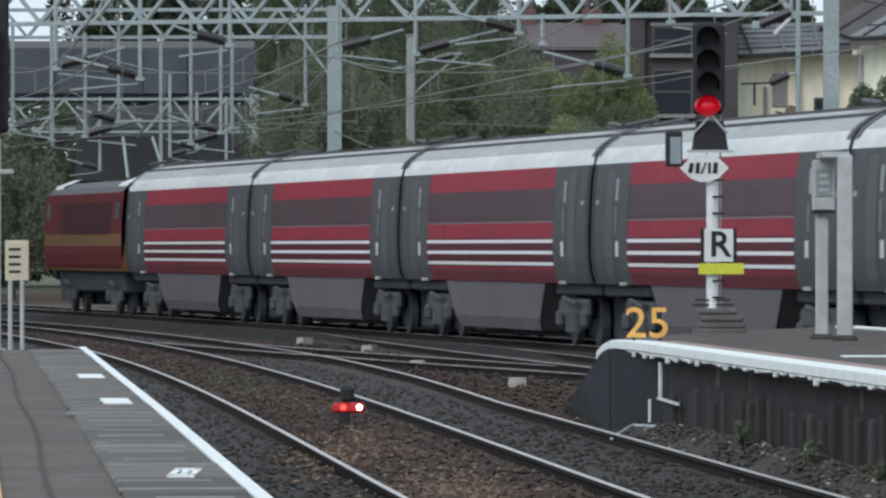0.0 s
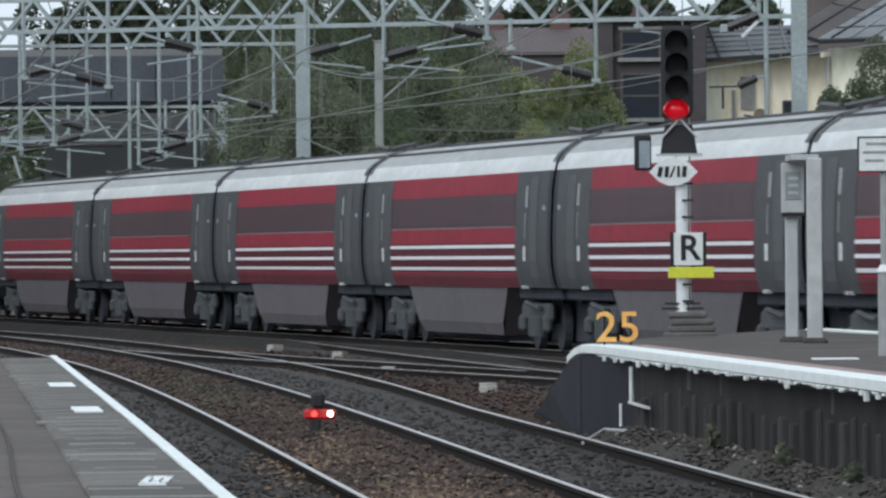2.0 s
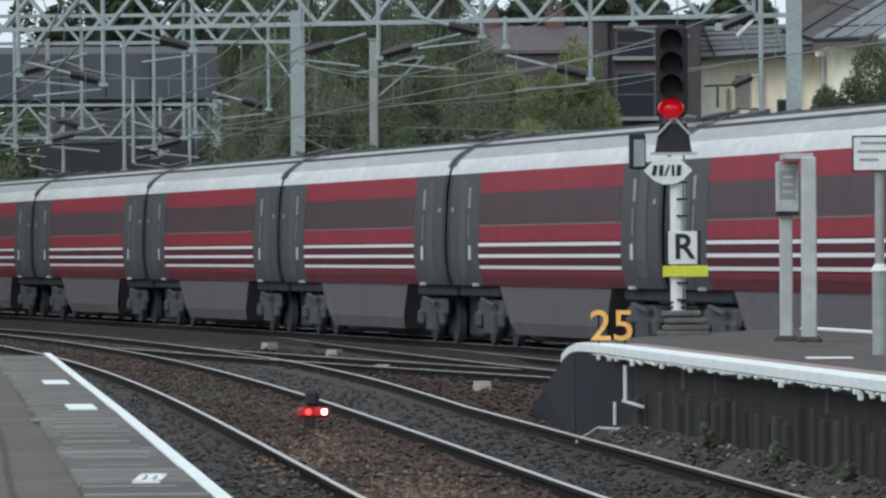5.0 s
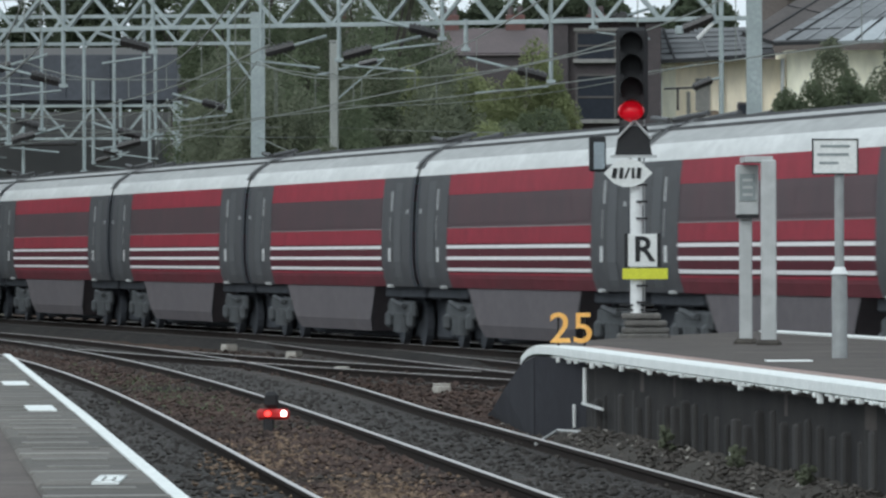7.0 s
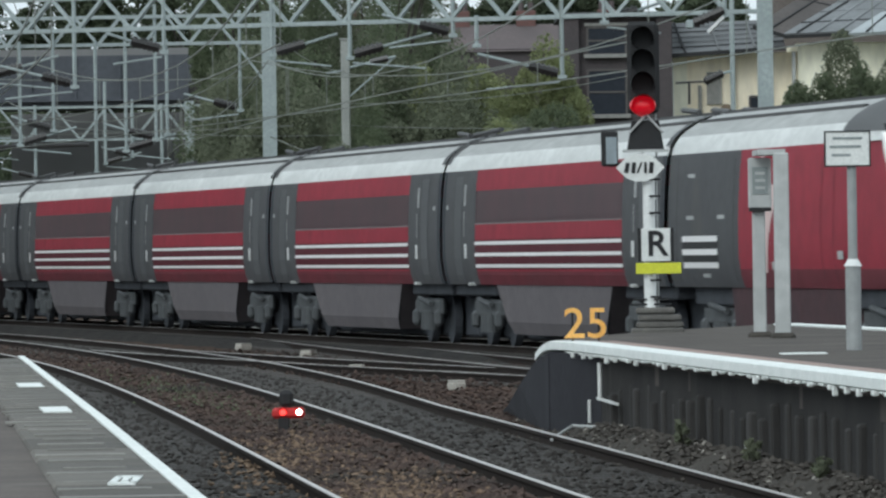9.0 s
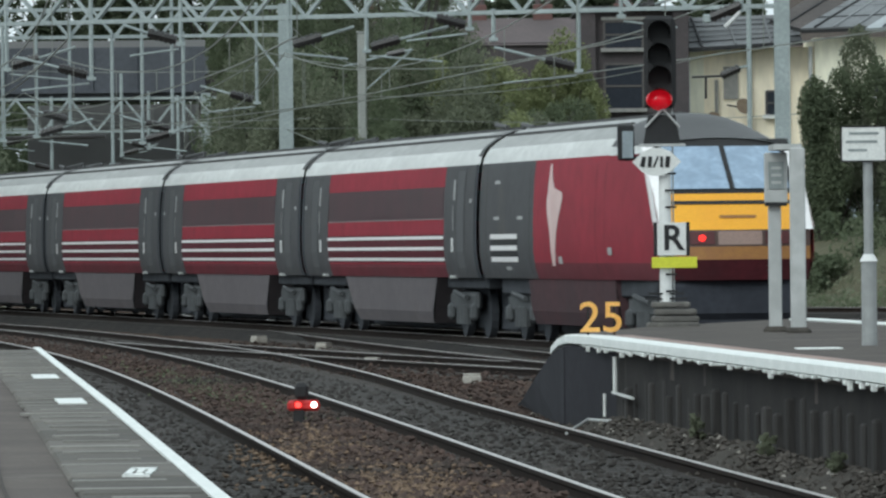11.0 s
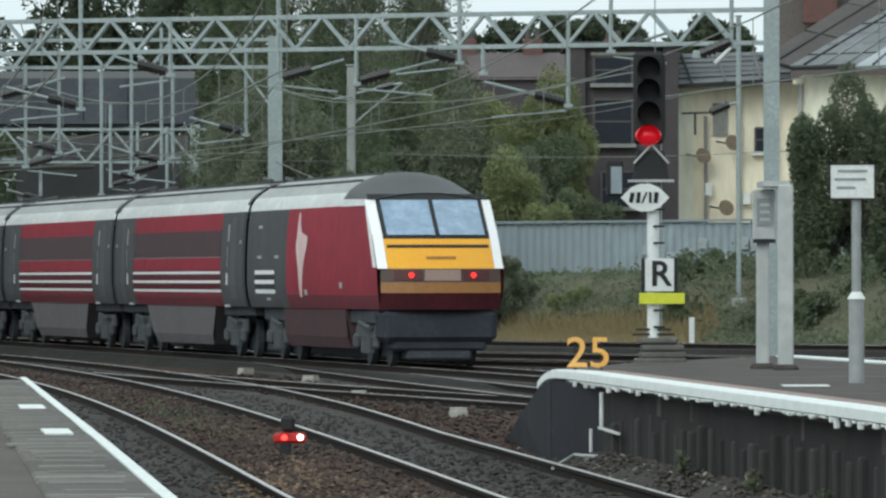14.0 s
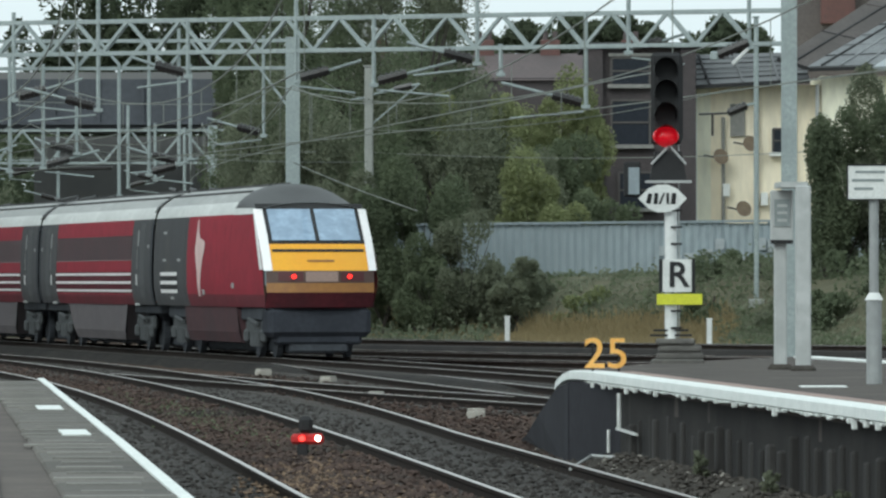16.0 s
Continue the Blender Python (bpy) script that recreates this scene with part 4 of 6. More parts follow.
# ---------------------------------------------------------------- signals and signs
def lettering(text, size, depth, mat, parent, m, label, bold=0.0):
    cu = bpy.data.curves.new("lettering", "FONT")
    cu.body, cu.size, cu.extrude, cu.offset, cu.align_x, cu.align_y = text, size, depth, bold, "CENTER", "CENTER"
    tmp = bpy.data.objects.new("lettering", cu)
    scene.collection.objects.link(tmp)
    me = bpy.data.meshes.new_from_object(tmp.evaluated_get(bpy.context.evaluated_depsgraph_get()))
    bpy.data.objects.remove(tmp)
    me.materials.clear()
    me.materials.append(M[mat])
    ob = new("lettering", me)
    ob.parent, ob.matrix_basis = parent, m
    return tagged(ob, label)


def make_signal():
    X, Y, Z = 3.21, 97.6, 0.86
    t = thing("colour_light_signal", "railway colour light signal on a white post showing red", "railway signal", pose(X, Y, Z))
    # rough stepped base
    rng = random.Random(2)
    b = part("base", box(0.08, 0, 0.03, 0.62, 0.6, 0.1, bev=0.02), "base", t, "rough lichened stone base")
    for k in range(3):
        w = 0.56 - 0.05 * k
        part("course", box(0.08 + rng.uniform(-0.03, 0.03), 0, 0.115 + 0.085 * k, w, 0.5, 0.075, bev=0.02), "base", b)
    part("post", rod((0.0, 0, 0.3), (0.0, 0, 2.0), 0.075, n=14), "postwhite", t, "white painted post", smooth=False)
    for x in (-0.06, 0.1):
        part("ladder_rail", rod((x, 0.12, 0.3), (x, 0.12, 3.0), 0.01), "postgrey", t)
    for k in range(9):
        part("rung", rod((0.0, -0.1, 0.45 + 0.2 * k), (0.13, -0.06, 0.45 + 0.2 * k), 0.012), "black", t)
    for z, w in ((0.42, 0.42), (0.36, 0.5)):
        part("clamp", box(0, -0.03, z, w, 0.06, 0.025), "black", t)
    # route plate with the letter, a yellow plate below
    board = part("letter_plate", box(0.07, -0.12, 1.07, 0.35, 0.012, 0.39, bev=0.003), "plate", t, "square white enamel plate")
    part("plate_edge", box(0.265, -0.11, 1.07, 0.04, 0.05, 0.4), "black", board)
    part("plate_edge", box(-0.125, -0.11, 1.07, 0.04, 0.05, 0.4), "black", board)
    lettering("R", 0.42, 0.004, "black", t, pose(0.085, -0.132, 1.07, 90, 0, 0), "black letter R", bold=0.007)
    part("yellow_plate", box(0.1, -0.125, 0.79, 0.54, 0.012, 0.13, bev=0.003), "limeplate", t, "lime yellow plate")
    # identification plate: a lozenge with bars
    bm = bmesh.new()
    pts = [(-0.29, 0), (-0.17, 0.12), (-0.06, 0.165), (0.06, 0.165), (0.17, 0.12), (0.29, 0), (0.17, -0.12), (0.06, -0.165), (-0.06, -0.165), (-0.17, -0.12)]
    f = bm.faces.new([bm.verts.new((x - 0.1, -0.13, 1.99 + z)) for x, z in pts])
    r = bmesh.ops.extrude_face_region(bm, geom=[f])
    bmesh.ops.translate(bm, vec=(0, 0.015, 0), verts=[g for g in r["geom"] if isinstance(g, bmesh.types.BMVert)])
    bmesh.ops.recalc_face_normals(bm, faces=bm.faces)
    loz = part("number_plate", bm, "plate", t, "white lozenge plate with dark bars")
    for dx, w, h, s in ((-0.16, 0.05, 0.12, 0.2), (-0.08, 0.045, 0.13, 0.1), (-0.01, 0.02, 0.14, 0.4), (0.06, 0.03, 0.13, 0), (0.13, 0.05, 0.13, 0.1)):
        part("bar", box(dx - 0.1, -0.139, 1.99, w, 0.004, h, turn=Matrix.Rotation(s, 3, "Y")), "black", loz)
    # subsidiary signal: black trapezoid with pale struts
    bm = bmesh.new()
    f = bm.faces.new([bm.verts.new((x, -0.06, z)) for x, z in ((-0.25, 2.2), (0.19, 2.2), (0.13, 2.55), (-0.19, 2.55))])
    r = bmesh.ops.extrude_face_region(bm, geom=[f])
    bmesh.ops.translate(bm, vec=(0, 0.2, 0), verts=[g for g in r["geom"] if isinstance(g, bmesh.types.BMVert)])
    bmesh.ops.recalc_face_normals(bm, faces=bm.faces)
    sub = part("lower_head", bm, "black", t, "black lower signal head")
    for x0, x1 in ((-0.23, -0.02), (0.18, -0.02)):
        part("strut", rod((x0, -0.09, 2.4), (x1, -0.09, 2.62), 0.014), "postgrey", sub)
    part("platform_bar", box(-0.03, -0.08, 2.19, 0.55, 0.12, 0.03), "postgrey", t)
    # main head
    head = part("head", box(-0.05, 0.02, 3.18, 0.37, 0.1, 1.1, bev=0.04), "black", t, "tall black backboard")
    part("lamp_box", box(0.0, 0.15, 3.18, 0.3, 0.22, 1.0, bev=0.03), "black", head)
    for k in range(4):
        z = 2.72 + 0.27 * k
        lens = part("lens", rod((-0.06, -0.05, z), (-0.06, -0.02, z), 0.12, n=20), "redlamp" if k == 0 else "black", head, "lit red lens" if k == 0 else "dark lens")
        bm = bmesh.new()
        rows = []
        for i in range(11):
            a = math.pi * (i / 10) * 1.3 - 0.15 * math.pi
            rows.append([bm.verts.new((-0.06 + 0.14 * math.cos(a), y, z + 0.14 * math.sin(a))) for y in (-0.34 + 0.12 * (1 - math.sin(max(0, a)) if 0 < a < math.pi else 1), -0.03)])
        for r1, r2 in zip(rows, rows[1:]):
            bm.faces.new((r1[0], r1[1], r2[1], r2[0]))
        part("hood", bm, "redhood" if k == 0 else "black", lens, "hood painted red for the lamp's light" if k == 0 else "")
    rb = bmesh.new()
    bmesh.ops.create_uvsphere(rb, u_segments=16, v_segments=10, radius=0.15, matrix=Matrix.Translation((-0.06, -0.1, 2.73)) @ Matrix.Diagonal((1.05, 0.8, 0.78, 1)))
    part("red_glow_lens", rb, "redlamp", head, "bulging lit red lens", smooth=True)
    # telephone box on a bracket
    ph = part("telephone_box", box(-0.46, 0, 2.22, 0.2, 0.16, 0.42, bev=0.02), "black", t, "black box with a pale front")
    part("box_front", box(-0.44, -0.085, 2.2, 0.13, 0.01, 0.32), "zincpale", ph)
    part("arm", rod((-0.46, 0, 2.02), (0, 0, 2.1), 0.02), "black", t)


M["zincpale"] = material("pale_blue_enamel", (0.3, 0.35, 0.38), None, 0.5)
# the red light of the lamp on its hood is put into this colour
M["redhood"] = material("red_light_painted_hood", (0.5, 0.01, 0.012), (0.4, 0.01, 0.012), 0.5)
make_signal()


def make_speed_sign():
    t = thing("speed_limit_sign", "amber cut-out speed limit digits on the platform corner", "speed sign", pose(2.18, 87.4, 0.86))
    lettering("25", 0.46, 0.015, "amber", t, pose(0, -0.02, 0.225, 90, 0, 0) @ Matrix.Diagonal((1.06, 1, 1, 1)), "amber digits 25", bold=0.003)
    part("foot_bar", box(0, 0, 0.02, 0.36, 0.04, 0.04, bev=0.005), "black", t)
    for x in (-0.14, 0.14):
        part("stay", rod((x, 0.02, 0.02), (x, 0.02, 0.4), 0.012), "black", t)


make_speed_sign()


def make_dwarf_signal():
    t = thing("ground_signal", "red ground shunting signal with red and white lamps lit", "railway signal", pose(-1.065, 92.6, -0.15))
    part("stand", box(-0.05, 0, 0.08, 0.13, 0.13, 0.26, bev=0.02), "black", t)
    body = part("body", box(0, 0, 0.24, 0.37, 0.16, 0.12, bev=0.03), "redpaint", t, "red painted lamp case")
    part("top_case", box(-0.02, 0.03, 0.4, 0.16, 0.16, 0.19, bev=0.04), "black", t, "black top case")
    for x, m, l in ((-0.06, "redlamp2", "lit red lens"), (0.12, "whitelamp", "lit white lens")):
        lens = part("lens", rod((x, -0.11, 0.25), (x, -0.07, 0.25), 0.034, n=16), m, body, l)
        part("hood", box(x, -0.1, 0.3, 0.09, 0.07, 0.012), "redpaint", lens)


M["redlamp2"] = material("small_red_lens", (1.0, 0.05, 0.04), None, 0.3, glow=2.2)
make_dwarf_signal()


def make_post_pair():
    t = thing("post_pair", "two pale grey steel posts carrying a notice box", "sign post", pose(4.33, 89.6, 0.86))
    part("post", box(0.05, -0.3, 1.0, 0.165, 0.165, 2.1, bev=0.015), "postgrey", t, "pale square post")
    part("post", box(-0.14, 1.0, 0.9, 0.14, 0.14, 1.8, bev=0.015), "postgrey", t, "pale square post")
    part("top_bar", box(-0.05, 0.35, 2.06, 0.3, 1.4, 0.06), "postgrey", t)
    case = part("notice_box", box(-0.125, 0.95, 1.73, 0.25, 0.2, 0.56, bev=0.015), "postgrey", t, "pale notice box")
    part("notice", box(-0.125, 0.84, 1.76, 0.17, 0.01, 0.3), "slatepaper", case, "grey notice panel")
    for k in range(3):
        part("bar", box(-0.125, 0.832, 1.68 + 0.08 * k, 0.11, 0.004, 0.03), "postgrey", case)
    # thin black strip stands in for the shade under the notice box
    part("shadow_lip", box(-0.125, 0.95, 1.44, 0.24, 0.22, 0.04), "black", case)
    for x, y in ((0.05, -0.3), (-0.14, 1.0)):
        part("footing", box(x, y, 0.045, 0.27, 0.3, 0.09, bev=0.035), "silt", t, "dark mossy footing")


M["slatepaper"] = material("grey_notice_paper", (0.3, 0.33, 0.33), (0.22, 0.25, 0.25), 0.7)
make_post_pair()


M["poledull"] = material("dull_grey_pole", (0.33, 0.34, 0.34), (0.27, 0.28, 0.28), 0.6, scale=2, fine=8)


def make_notice():
    t = thing("notice_board", "white notice board on a slim pole with a thick foot", "sign", pose(4.5, 78.0, 0.86))
    part("pole", rod((0, 0, 0.75), (0, 0, 1.95), 0.045, n=12), "poledull", t)
    part("sleeve", rod((0, 0, 0.0), (0, 0, 0.83), 0.075, n=14), "poledull", t, "thick grey pole foot")
    part("collar", rod((0, 0, 0.83), (0, 0, 0.9), 0.09, n=14, r2=0.05), "postwhite", t, "pale collar")
    b = part("board", box(-0.04, -0.05, 1.95, 0.42, 0.025, 0.32, bev=0.005), "plate", t, "white notice board with dark bars")
    bm = bmesh.new()
    for x, z, w, h in ((-0.04, 1.95 + 0.165, 0.44, 0.012), (-0.04, 1.95 - 0.165, 0.44, 0.012), (-0.255, 1.95, 0.012, 0.33), (0.175, 1.95, 0.012, 0.33)):
        box(x, -0.055, z, w, 0.03, h, bm)
    part("board_edge", bm, "black", b)
    for dx, z, w in ((0, 2.05, 0.28), (-0.02, 1.97, 0.3), (-0.06, 1.89, 0.18)):
        part("bar", box(-0.04 + dx, -0.065, z, w, 0.004, 0.025), "slatepaper", b)


make_notice()


def make_stop_board():
    t = thing("marker_board", "cream marker board with dark bars on two legs", "sign", pose(-5.75, 110, -0.17))
    b = part("board", box(0.03, 0, 1.9, 0.32, 0.04, 0.54, bev=0.01), "creamplate", t, "cream board")
    for k in range(4):
        part("bar", box(0.0, -0.024, 1.75 + 0.1 * k, 0.16, 0.006, 0.035), "black", b)
    for x in (-0.06, 0.1):
        part("leg", rod((x, 0, 0.0), (x, 0, 1.64), 0.03), "postgrey", t)


def make_left_signal():
    """A second signal whose head just comes into view."""
    t = thing("colour_light_signal", "black railway signal head on a slim pale post", "railway signal", pose(-5.44, 100, -0.17))
    part("post", rod((0, 0, 0), (0, 0, 3.4), 0.045, n=12), "postgrey", t, "slim pale post")
    part("bracket", box(0.05, 0, 3.0, 0.3, 0.1, 0.06, bev=0.01), "postgrey", t)
    part("foot", box(0, 0, 0.05, 0.3, 0.3, 0.1, bev=0.02), "concrete", t)
    head = part("head", box(-0.06, 0.02, 4.35, 0.4, 0.1, 1.75, bev=0.04), "black", t, "tall black backboard")
    part("lamp_box", box(-0.06, 0.16, 4.35, 0.3, 0.22, 1.6, bev=0.03), "black", head)
    for k in range(4):
        z = 3.62 + 0.32 * k
        lens = part("lens", rod((-0.08, -0.06, z), (-0.08, -0.02, z), 0.11, n=18), "redlamp" if k == 0 else "black", head, "lit red lens" if k == 0 else "dark lens")
        part("hood", rod((-0.08, -0.3, z + 0.1), (-0.08, -0.03, z + 0.1), 0.1, n=10), "black", lens)


M["creamplate"] = material("cream_enamel", (0.62, 0.55, 0.4), (0.52, 0.46, 0.34), 0.6)
make_stop_board()
make_left_signal()


def make_stake(x, y):
    t = thing("white_stake", "short white marker post in the grass", "marker post", pose(x, y, ground_z(x, y) - 0.05), group="white stakes")
    part("stake", box(0, 0, 0.5, 0.15, 0.12, 1.0, bev=0.02), "postwhite", t)
    part("cap", box(0, 0, 1.0, 0.17, 0.14, 0.05, bev=0.01), "postwhite", t)


make_stake(3.1, 240.0)
make_stake(8.4, 223.5)


# ---------------------------------------------------------------- overhead line
def lattice(t, a, b, low, high, deep, pitch, w=0.085):
    """A lattice boom between two points of the plan."""
    a, b = Vector(a), Vector(b)
    d = (b - a).normalized()
    n = Vector((-d.y, d.x))
    L = (b - a).length
    at = lambda s, o, z: Vector((*(a + d * (s - o * n.x / d.x) + n * o), z))
    for o in (0.0, deep):
        for z in (low, high):
            part("chord", beam(at(0, o, z), at(L, o, z), w, w), "steel", t)
        for i in range(int(L / pitch)):
            s0, s1, s2 = i * pitch, (i + 0.5) * pitch, (i + 1) * pitch
            part("web_bar", beam(at(s0, o, low), at(s1, o, high), w * 0.85, w * 0.85), "steel", t)
            part("web_bar", beam(at(s1, o, high), at(s2, o, low), w * 0.85, w * 0.85), "steel", t)
    for i in range(0, int(L / pitch), 3):
        for z in (low, high):
            part("cross_bar", beam(at(i * pitch, 0, z), at(i * pitch, deep, z), w * 0.6, w * 0.6), "steel", t)


def column(t, x, y, top, w, d, mat="steel", name="leg"):
    g, a = 0.03, 0.05
    prof = [(-w / 2, -d / 2), (w / 2, -d / 2), (w / 2, -d / 2 + g), (a, -d / 2 + a), (a, d / 2 - a), (w / 2, d / 2 - g), (w / 2, d / 2), (-w / 2, d / 2), (-w / 2, d / 2 - g), (-a, d / 2 - a), (-a, -d / 2 + a), (-w / 2, -d / 2 + g)]
    bm = bmesh.new()
    f = bm.faces.new([bm.verts.new((x + u, y + v, -0.25)) for u, v in prof])
    r = bmesh.ops.extrude_face_region(bm, geom=[f])
    bmesh.ops.translate(bm, vec=(0, 0, top + 0.25), verts=[v for v in r["geom"] if isinstance(v, bmesh.types.BMVert)])
    bmesh.ops.recalc_face_normals(bm, faces=bm.faces)
    part(name, bm, mat, t)
    part("foot_block", box(x, y, -0.1, w + 0.35, d + 0.35, 0.25, bev=0.03), "concrete", t)


def hanger(t, x, y, z0, z1, r=0.055, arm=0):
    """A drop tube with an insulated arm at its foot."""
    part("drop_tube", rod((x, y, z0), (x, y, z1), r, n=6), "steel", t)
    part("clamp", box(x, y, z0 + 0.06, 0.2, 0.2, 0.08), "steel", t)
    if arm:
        s = 1 if arm > 0 else -1
        ins = part("insulator", rod((x + s * 0.1, y, z0 + 0.15), (x + s * 0.75, y, z0 + 0.32), 0.1, n=8), "insulator", t, "dark ribbed insulator")
        for k in range(5):
            p = Vector((x + s * (0.18 + 0.11 * k), y, z0 + 0.17 + 0.03 * k))
            part("shed", rod(p, p + Vector((s * 0.05, 0, 0.012)), 0.13), "insulator", ins)
        part("arm_tube", rod((x + s * 0.75, y, z0 + 0.32), (x + arm, y, z0 + 0.3 + 0.16 * abs(arm)), 0.035, n=6), "steel", t)
        part("steady_arm", rod((x + s * 0.05, y, z0 - 0.05), (x + arm * 0.9, y, z0 - 0.2), 0.025, n=6), "steel", t)


def make_portal_near():
    t = thing("catenary_portal", "pale grey lattice gantry over all the tracks", "catenary gantry", group="overhead line gantries")
    lattice(t, (-15.5, 193.5), (8.75, 181.9), 7.12, 7.86, 0.55, 1.36)
    column(t, 8.62, 182.0, 9.6, 0.34, 0.3)
    column(t, -15.4, 193.4, 8.2, 0.34, 0.3)
    yy = lambda x: 181.9 - (x - 8.75) * 0.478
    for x, z0, z1, arm in ((-7.0, 5.75, 8.6, -1.8), (-2.4, 6.35, 8.3, 1.5), (-0.62, 6.25, 7.9, 1.9), (1.72, 6.7, 8.6, -1.6), (2.25, 6.45, 7.2, 0), (4.15, 5.7, 7.9, -1.9), (5.1, 6.9, 8.2, 1.4), (7.75, 6.98, 8.6, 0), (-4.9, 6.5, 7.9, -1.3), (-9.0, 6.0, 8.1, 1.6)):
        hanger(t, x, yy(x), z0, z1, arm=arm)


def make_portal_mid():
    t = thing("catenary_portal", "pale grey lattice gantry with a stout end mast", "catenary gantry", group="overhead line gantries")
    lattice(t, (-17.0, 233), (-2.95, 232), 7.88, 8.66, 0.55, 1.3)
    column(t, -3.07, 232, 8.75, 0.4, 0.34)
    column(t, -16.9, 233, 8.75, 0.4, 0.34)
    part("knee_brace", beam((-3.15, 232, 6.7), (-4.0, 232, 7.85), 0.07, 0.07), "steel", t)
    for x, z0, z1, arm in ((-8.0, 4.2, 8.0, 0), (-7.15, 4.8, 8.6, 1.4), (-6.3, 5.1, 9.0, -1.5), (-5.98, 5.25, 8.0, 0), (-10.15, 5.0, 8.0, 1.6), (-3.9, 5.9, 8.8, -1.6), (-9.2, 5.4, 8.4, -1.2), (-12.2, 5.2, 8.4, 1.3), (-11.1, 4.9, 8.2, 0)):
        hanger(t, x, 232.3, z0, z1, arm=arm)


def make_portal_far():
    t = thing("catenary_portal", "distant grey lattice gantry over the line", "catenary gantry", group="overhead line gantries")
    lattice(t, (-30, 364), (-7.6, 363), 7.05, 8.5, 0.6, 2.4, 0.1)
    column(t, -8.36, 363, 8.7, 0.42, 0.36)
    column(t, -29.5, 364, 8.7, 0.42, 0.36)
    for x, z0, z1, arm in ((-17.3, 6.4, 8.6, 1.5), (-15.2, 5.3, 8.6, -1.5), (-12.1, 5.9, 9.6, 1.6), (-10.9, 6.2, 8.8, -1.4), (-9.6, 5.2, 8.6, 1.3)):
        hanger(t, x, 363, z0, z1, 0.08, arm)
    part("conduit", rod((-26, 362.4, 6.68), (-12.8, 362.4, 6.82), 0.09, n=6), "insulator", t, "dark horizontal conduit")
    t = thing("catenary_portal", "farther grey lattice gantry low over the line", "catenary gantry", group="overhead line gantries")
    lattice(t, (-40, 441), (-12, 440), 7.3, 8.3, 0.6, 2.4, 0.1)
    column(t, -12.4, 440, 8.6, 0.42, 0.36)
    column(t, -39.6, 441, 8.6, 0.42, 0.36)


def make_mast(x, y, top, label, w=0.28, mat="concrete", arm=1.6):
    t = thing("catenary_mast", label, "catenary mast", group="overhead line masts")
    z = ground_z(x, y)
    bm = box(x, y, (top + z) / 2 - 0.1, w, w, top - z + 0.2, bev=0.04)
    part("mast", bm, mat, t)
    part("foot_block", box(x, y, z, w + 0.3, w + 0.3, 0.3, bev=0.03), "concrete", t)
    part("cap", box(x, y, top + 0.02, w + 0.06, w + 0.06, 0.06, bev=0.01), mat, t)
    if arm:
        part("arm_tube", rod((x, y, top - 0.9), (x + arm, y - 0.3, top - 0.55), 0.04, n=6), "steel", t)
        part("arm_tube", rod((x, y, top - 1.9), (x + arm, y - 0.3, top - 0.55), 0.03, n=6), "steel", t)
        part("insulator", rod((x + arm * 0.5, y - 0.15, top - 0.72), (x + arm * 0.85, y - 0.25, top - 0.6), 0.1, n=8), "insulator", t)
        part("back_arm", rod((x, y, top - 0.95), (x - 0.6, y, top - 1.05), 0.035, n=6), "steel", t)


make_portal_near()
make_portal_mid()
make_portal_far()
make_mast(-1.02, 259.0, 8.6, "plain pale concrete mast with a wire arm")
make_mast(10.23, 236.0, 9.4, "slim grey steel mast beside the siding", 0.14, "steel", 0)


def make_bracket():
    """The wire arm of the slim mast and the slanting stay of the near gantry."""
    t = bpy.data.objects["catenary_mast.001"]
    part("arm_tube", rod((10.23, 236, 6.95), (9.94, 235.9, 6.88), 0.035, n=6), "steel", t)
    ins = part("insulator", rod((9.94, 235.9, 6.88), (9.42, 235.8, 6.65), 0.1, n=8), "insulator", t, "dark ribbed insulator")
    for k in range(5):
        p = Vector((9.46 + 0.1 * k, 235.8 + 0.02 * k, 6.67 + 0.044 * k))
        part("shed", rod(p, p + Vector((0.045, 0, 0.02)), 0.13), "insulator", ins)
    part("arm_tube", rod((9.42, 235.8, 6.65), (8.57, 235.7, 6.62), 0.03, n=6), "insulator", t)
    part("drop_rod", rod((8.96, 235.7, 6.63), (8.96, 235.7, 6.0), 0.04, n=6), "insulator", t)
    t = bpy.data.objects["catenary_portal"]
    ins = part("insulator", rod((7.72, 182.3, 7.15), (7.05, 182.3, 6.87), 0.1, n=8), "insulator", t, "dark ribbed insulator")
    for k in range(6):
        p = Vector((7.1 + 0.1 * k, 182.3, 6.89 + 0.042 * k))
        part("shed", rod(p, p + Vector((0.045, 0, 0.02)), 0.13), "insulator", ins)
    part("clamp", box(6.97, 182.3, 6.85, 0.18, 0.18, 0.2, bev=0.03), "steel", t)
    part("strut", rod((7.72, 182.25, 7.0), (7.37, 182.25, 6.66), 0.045, n=6), "postwhite", t)


make_bracket()


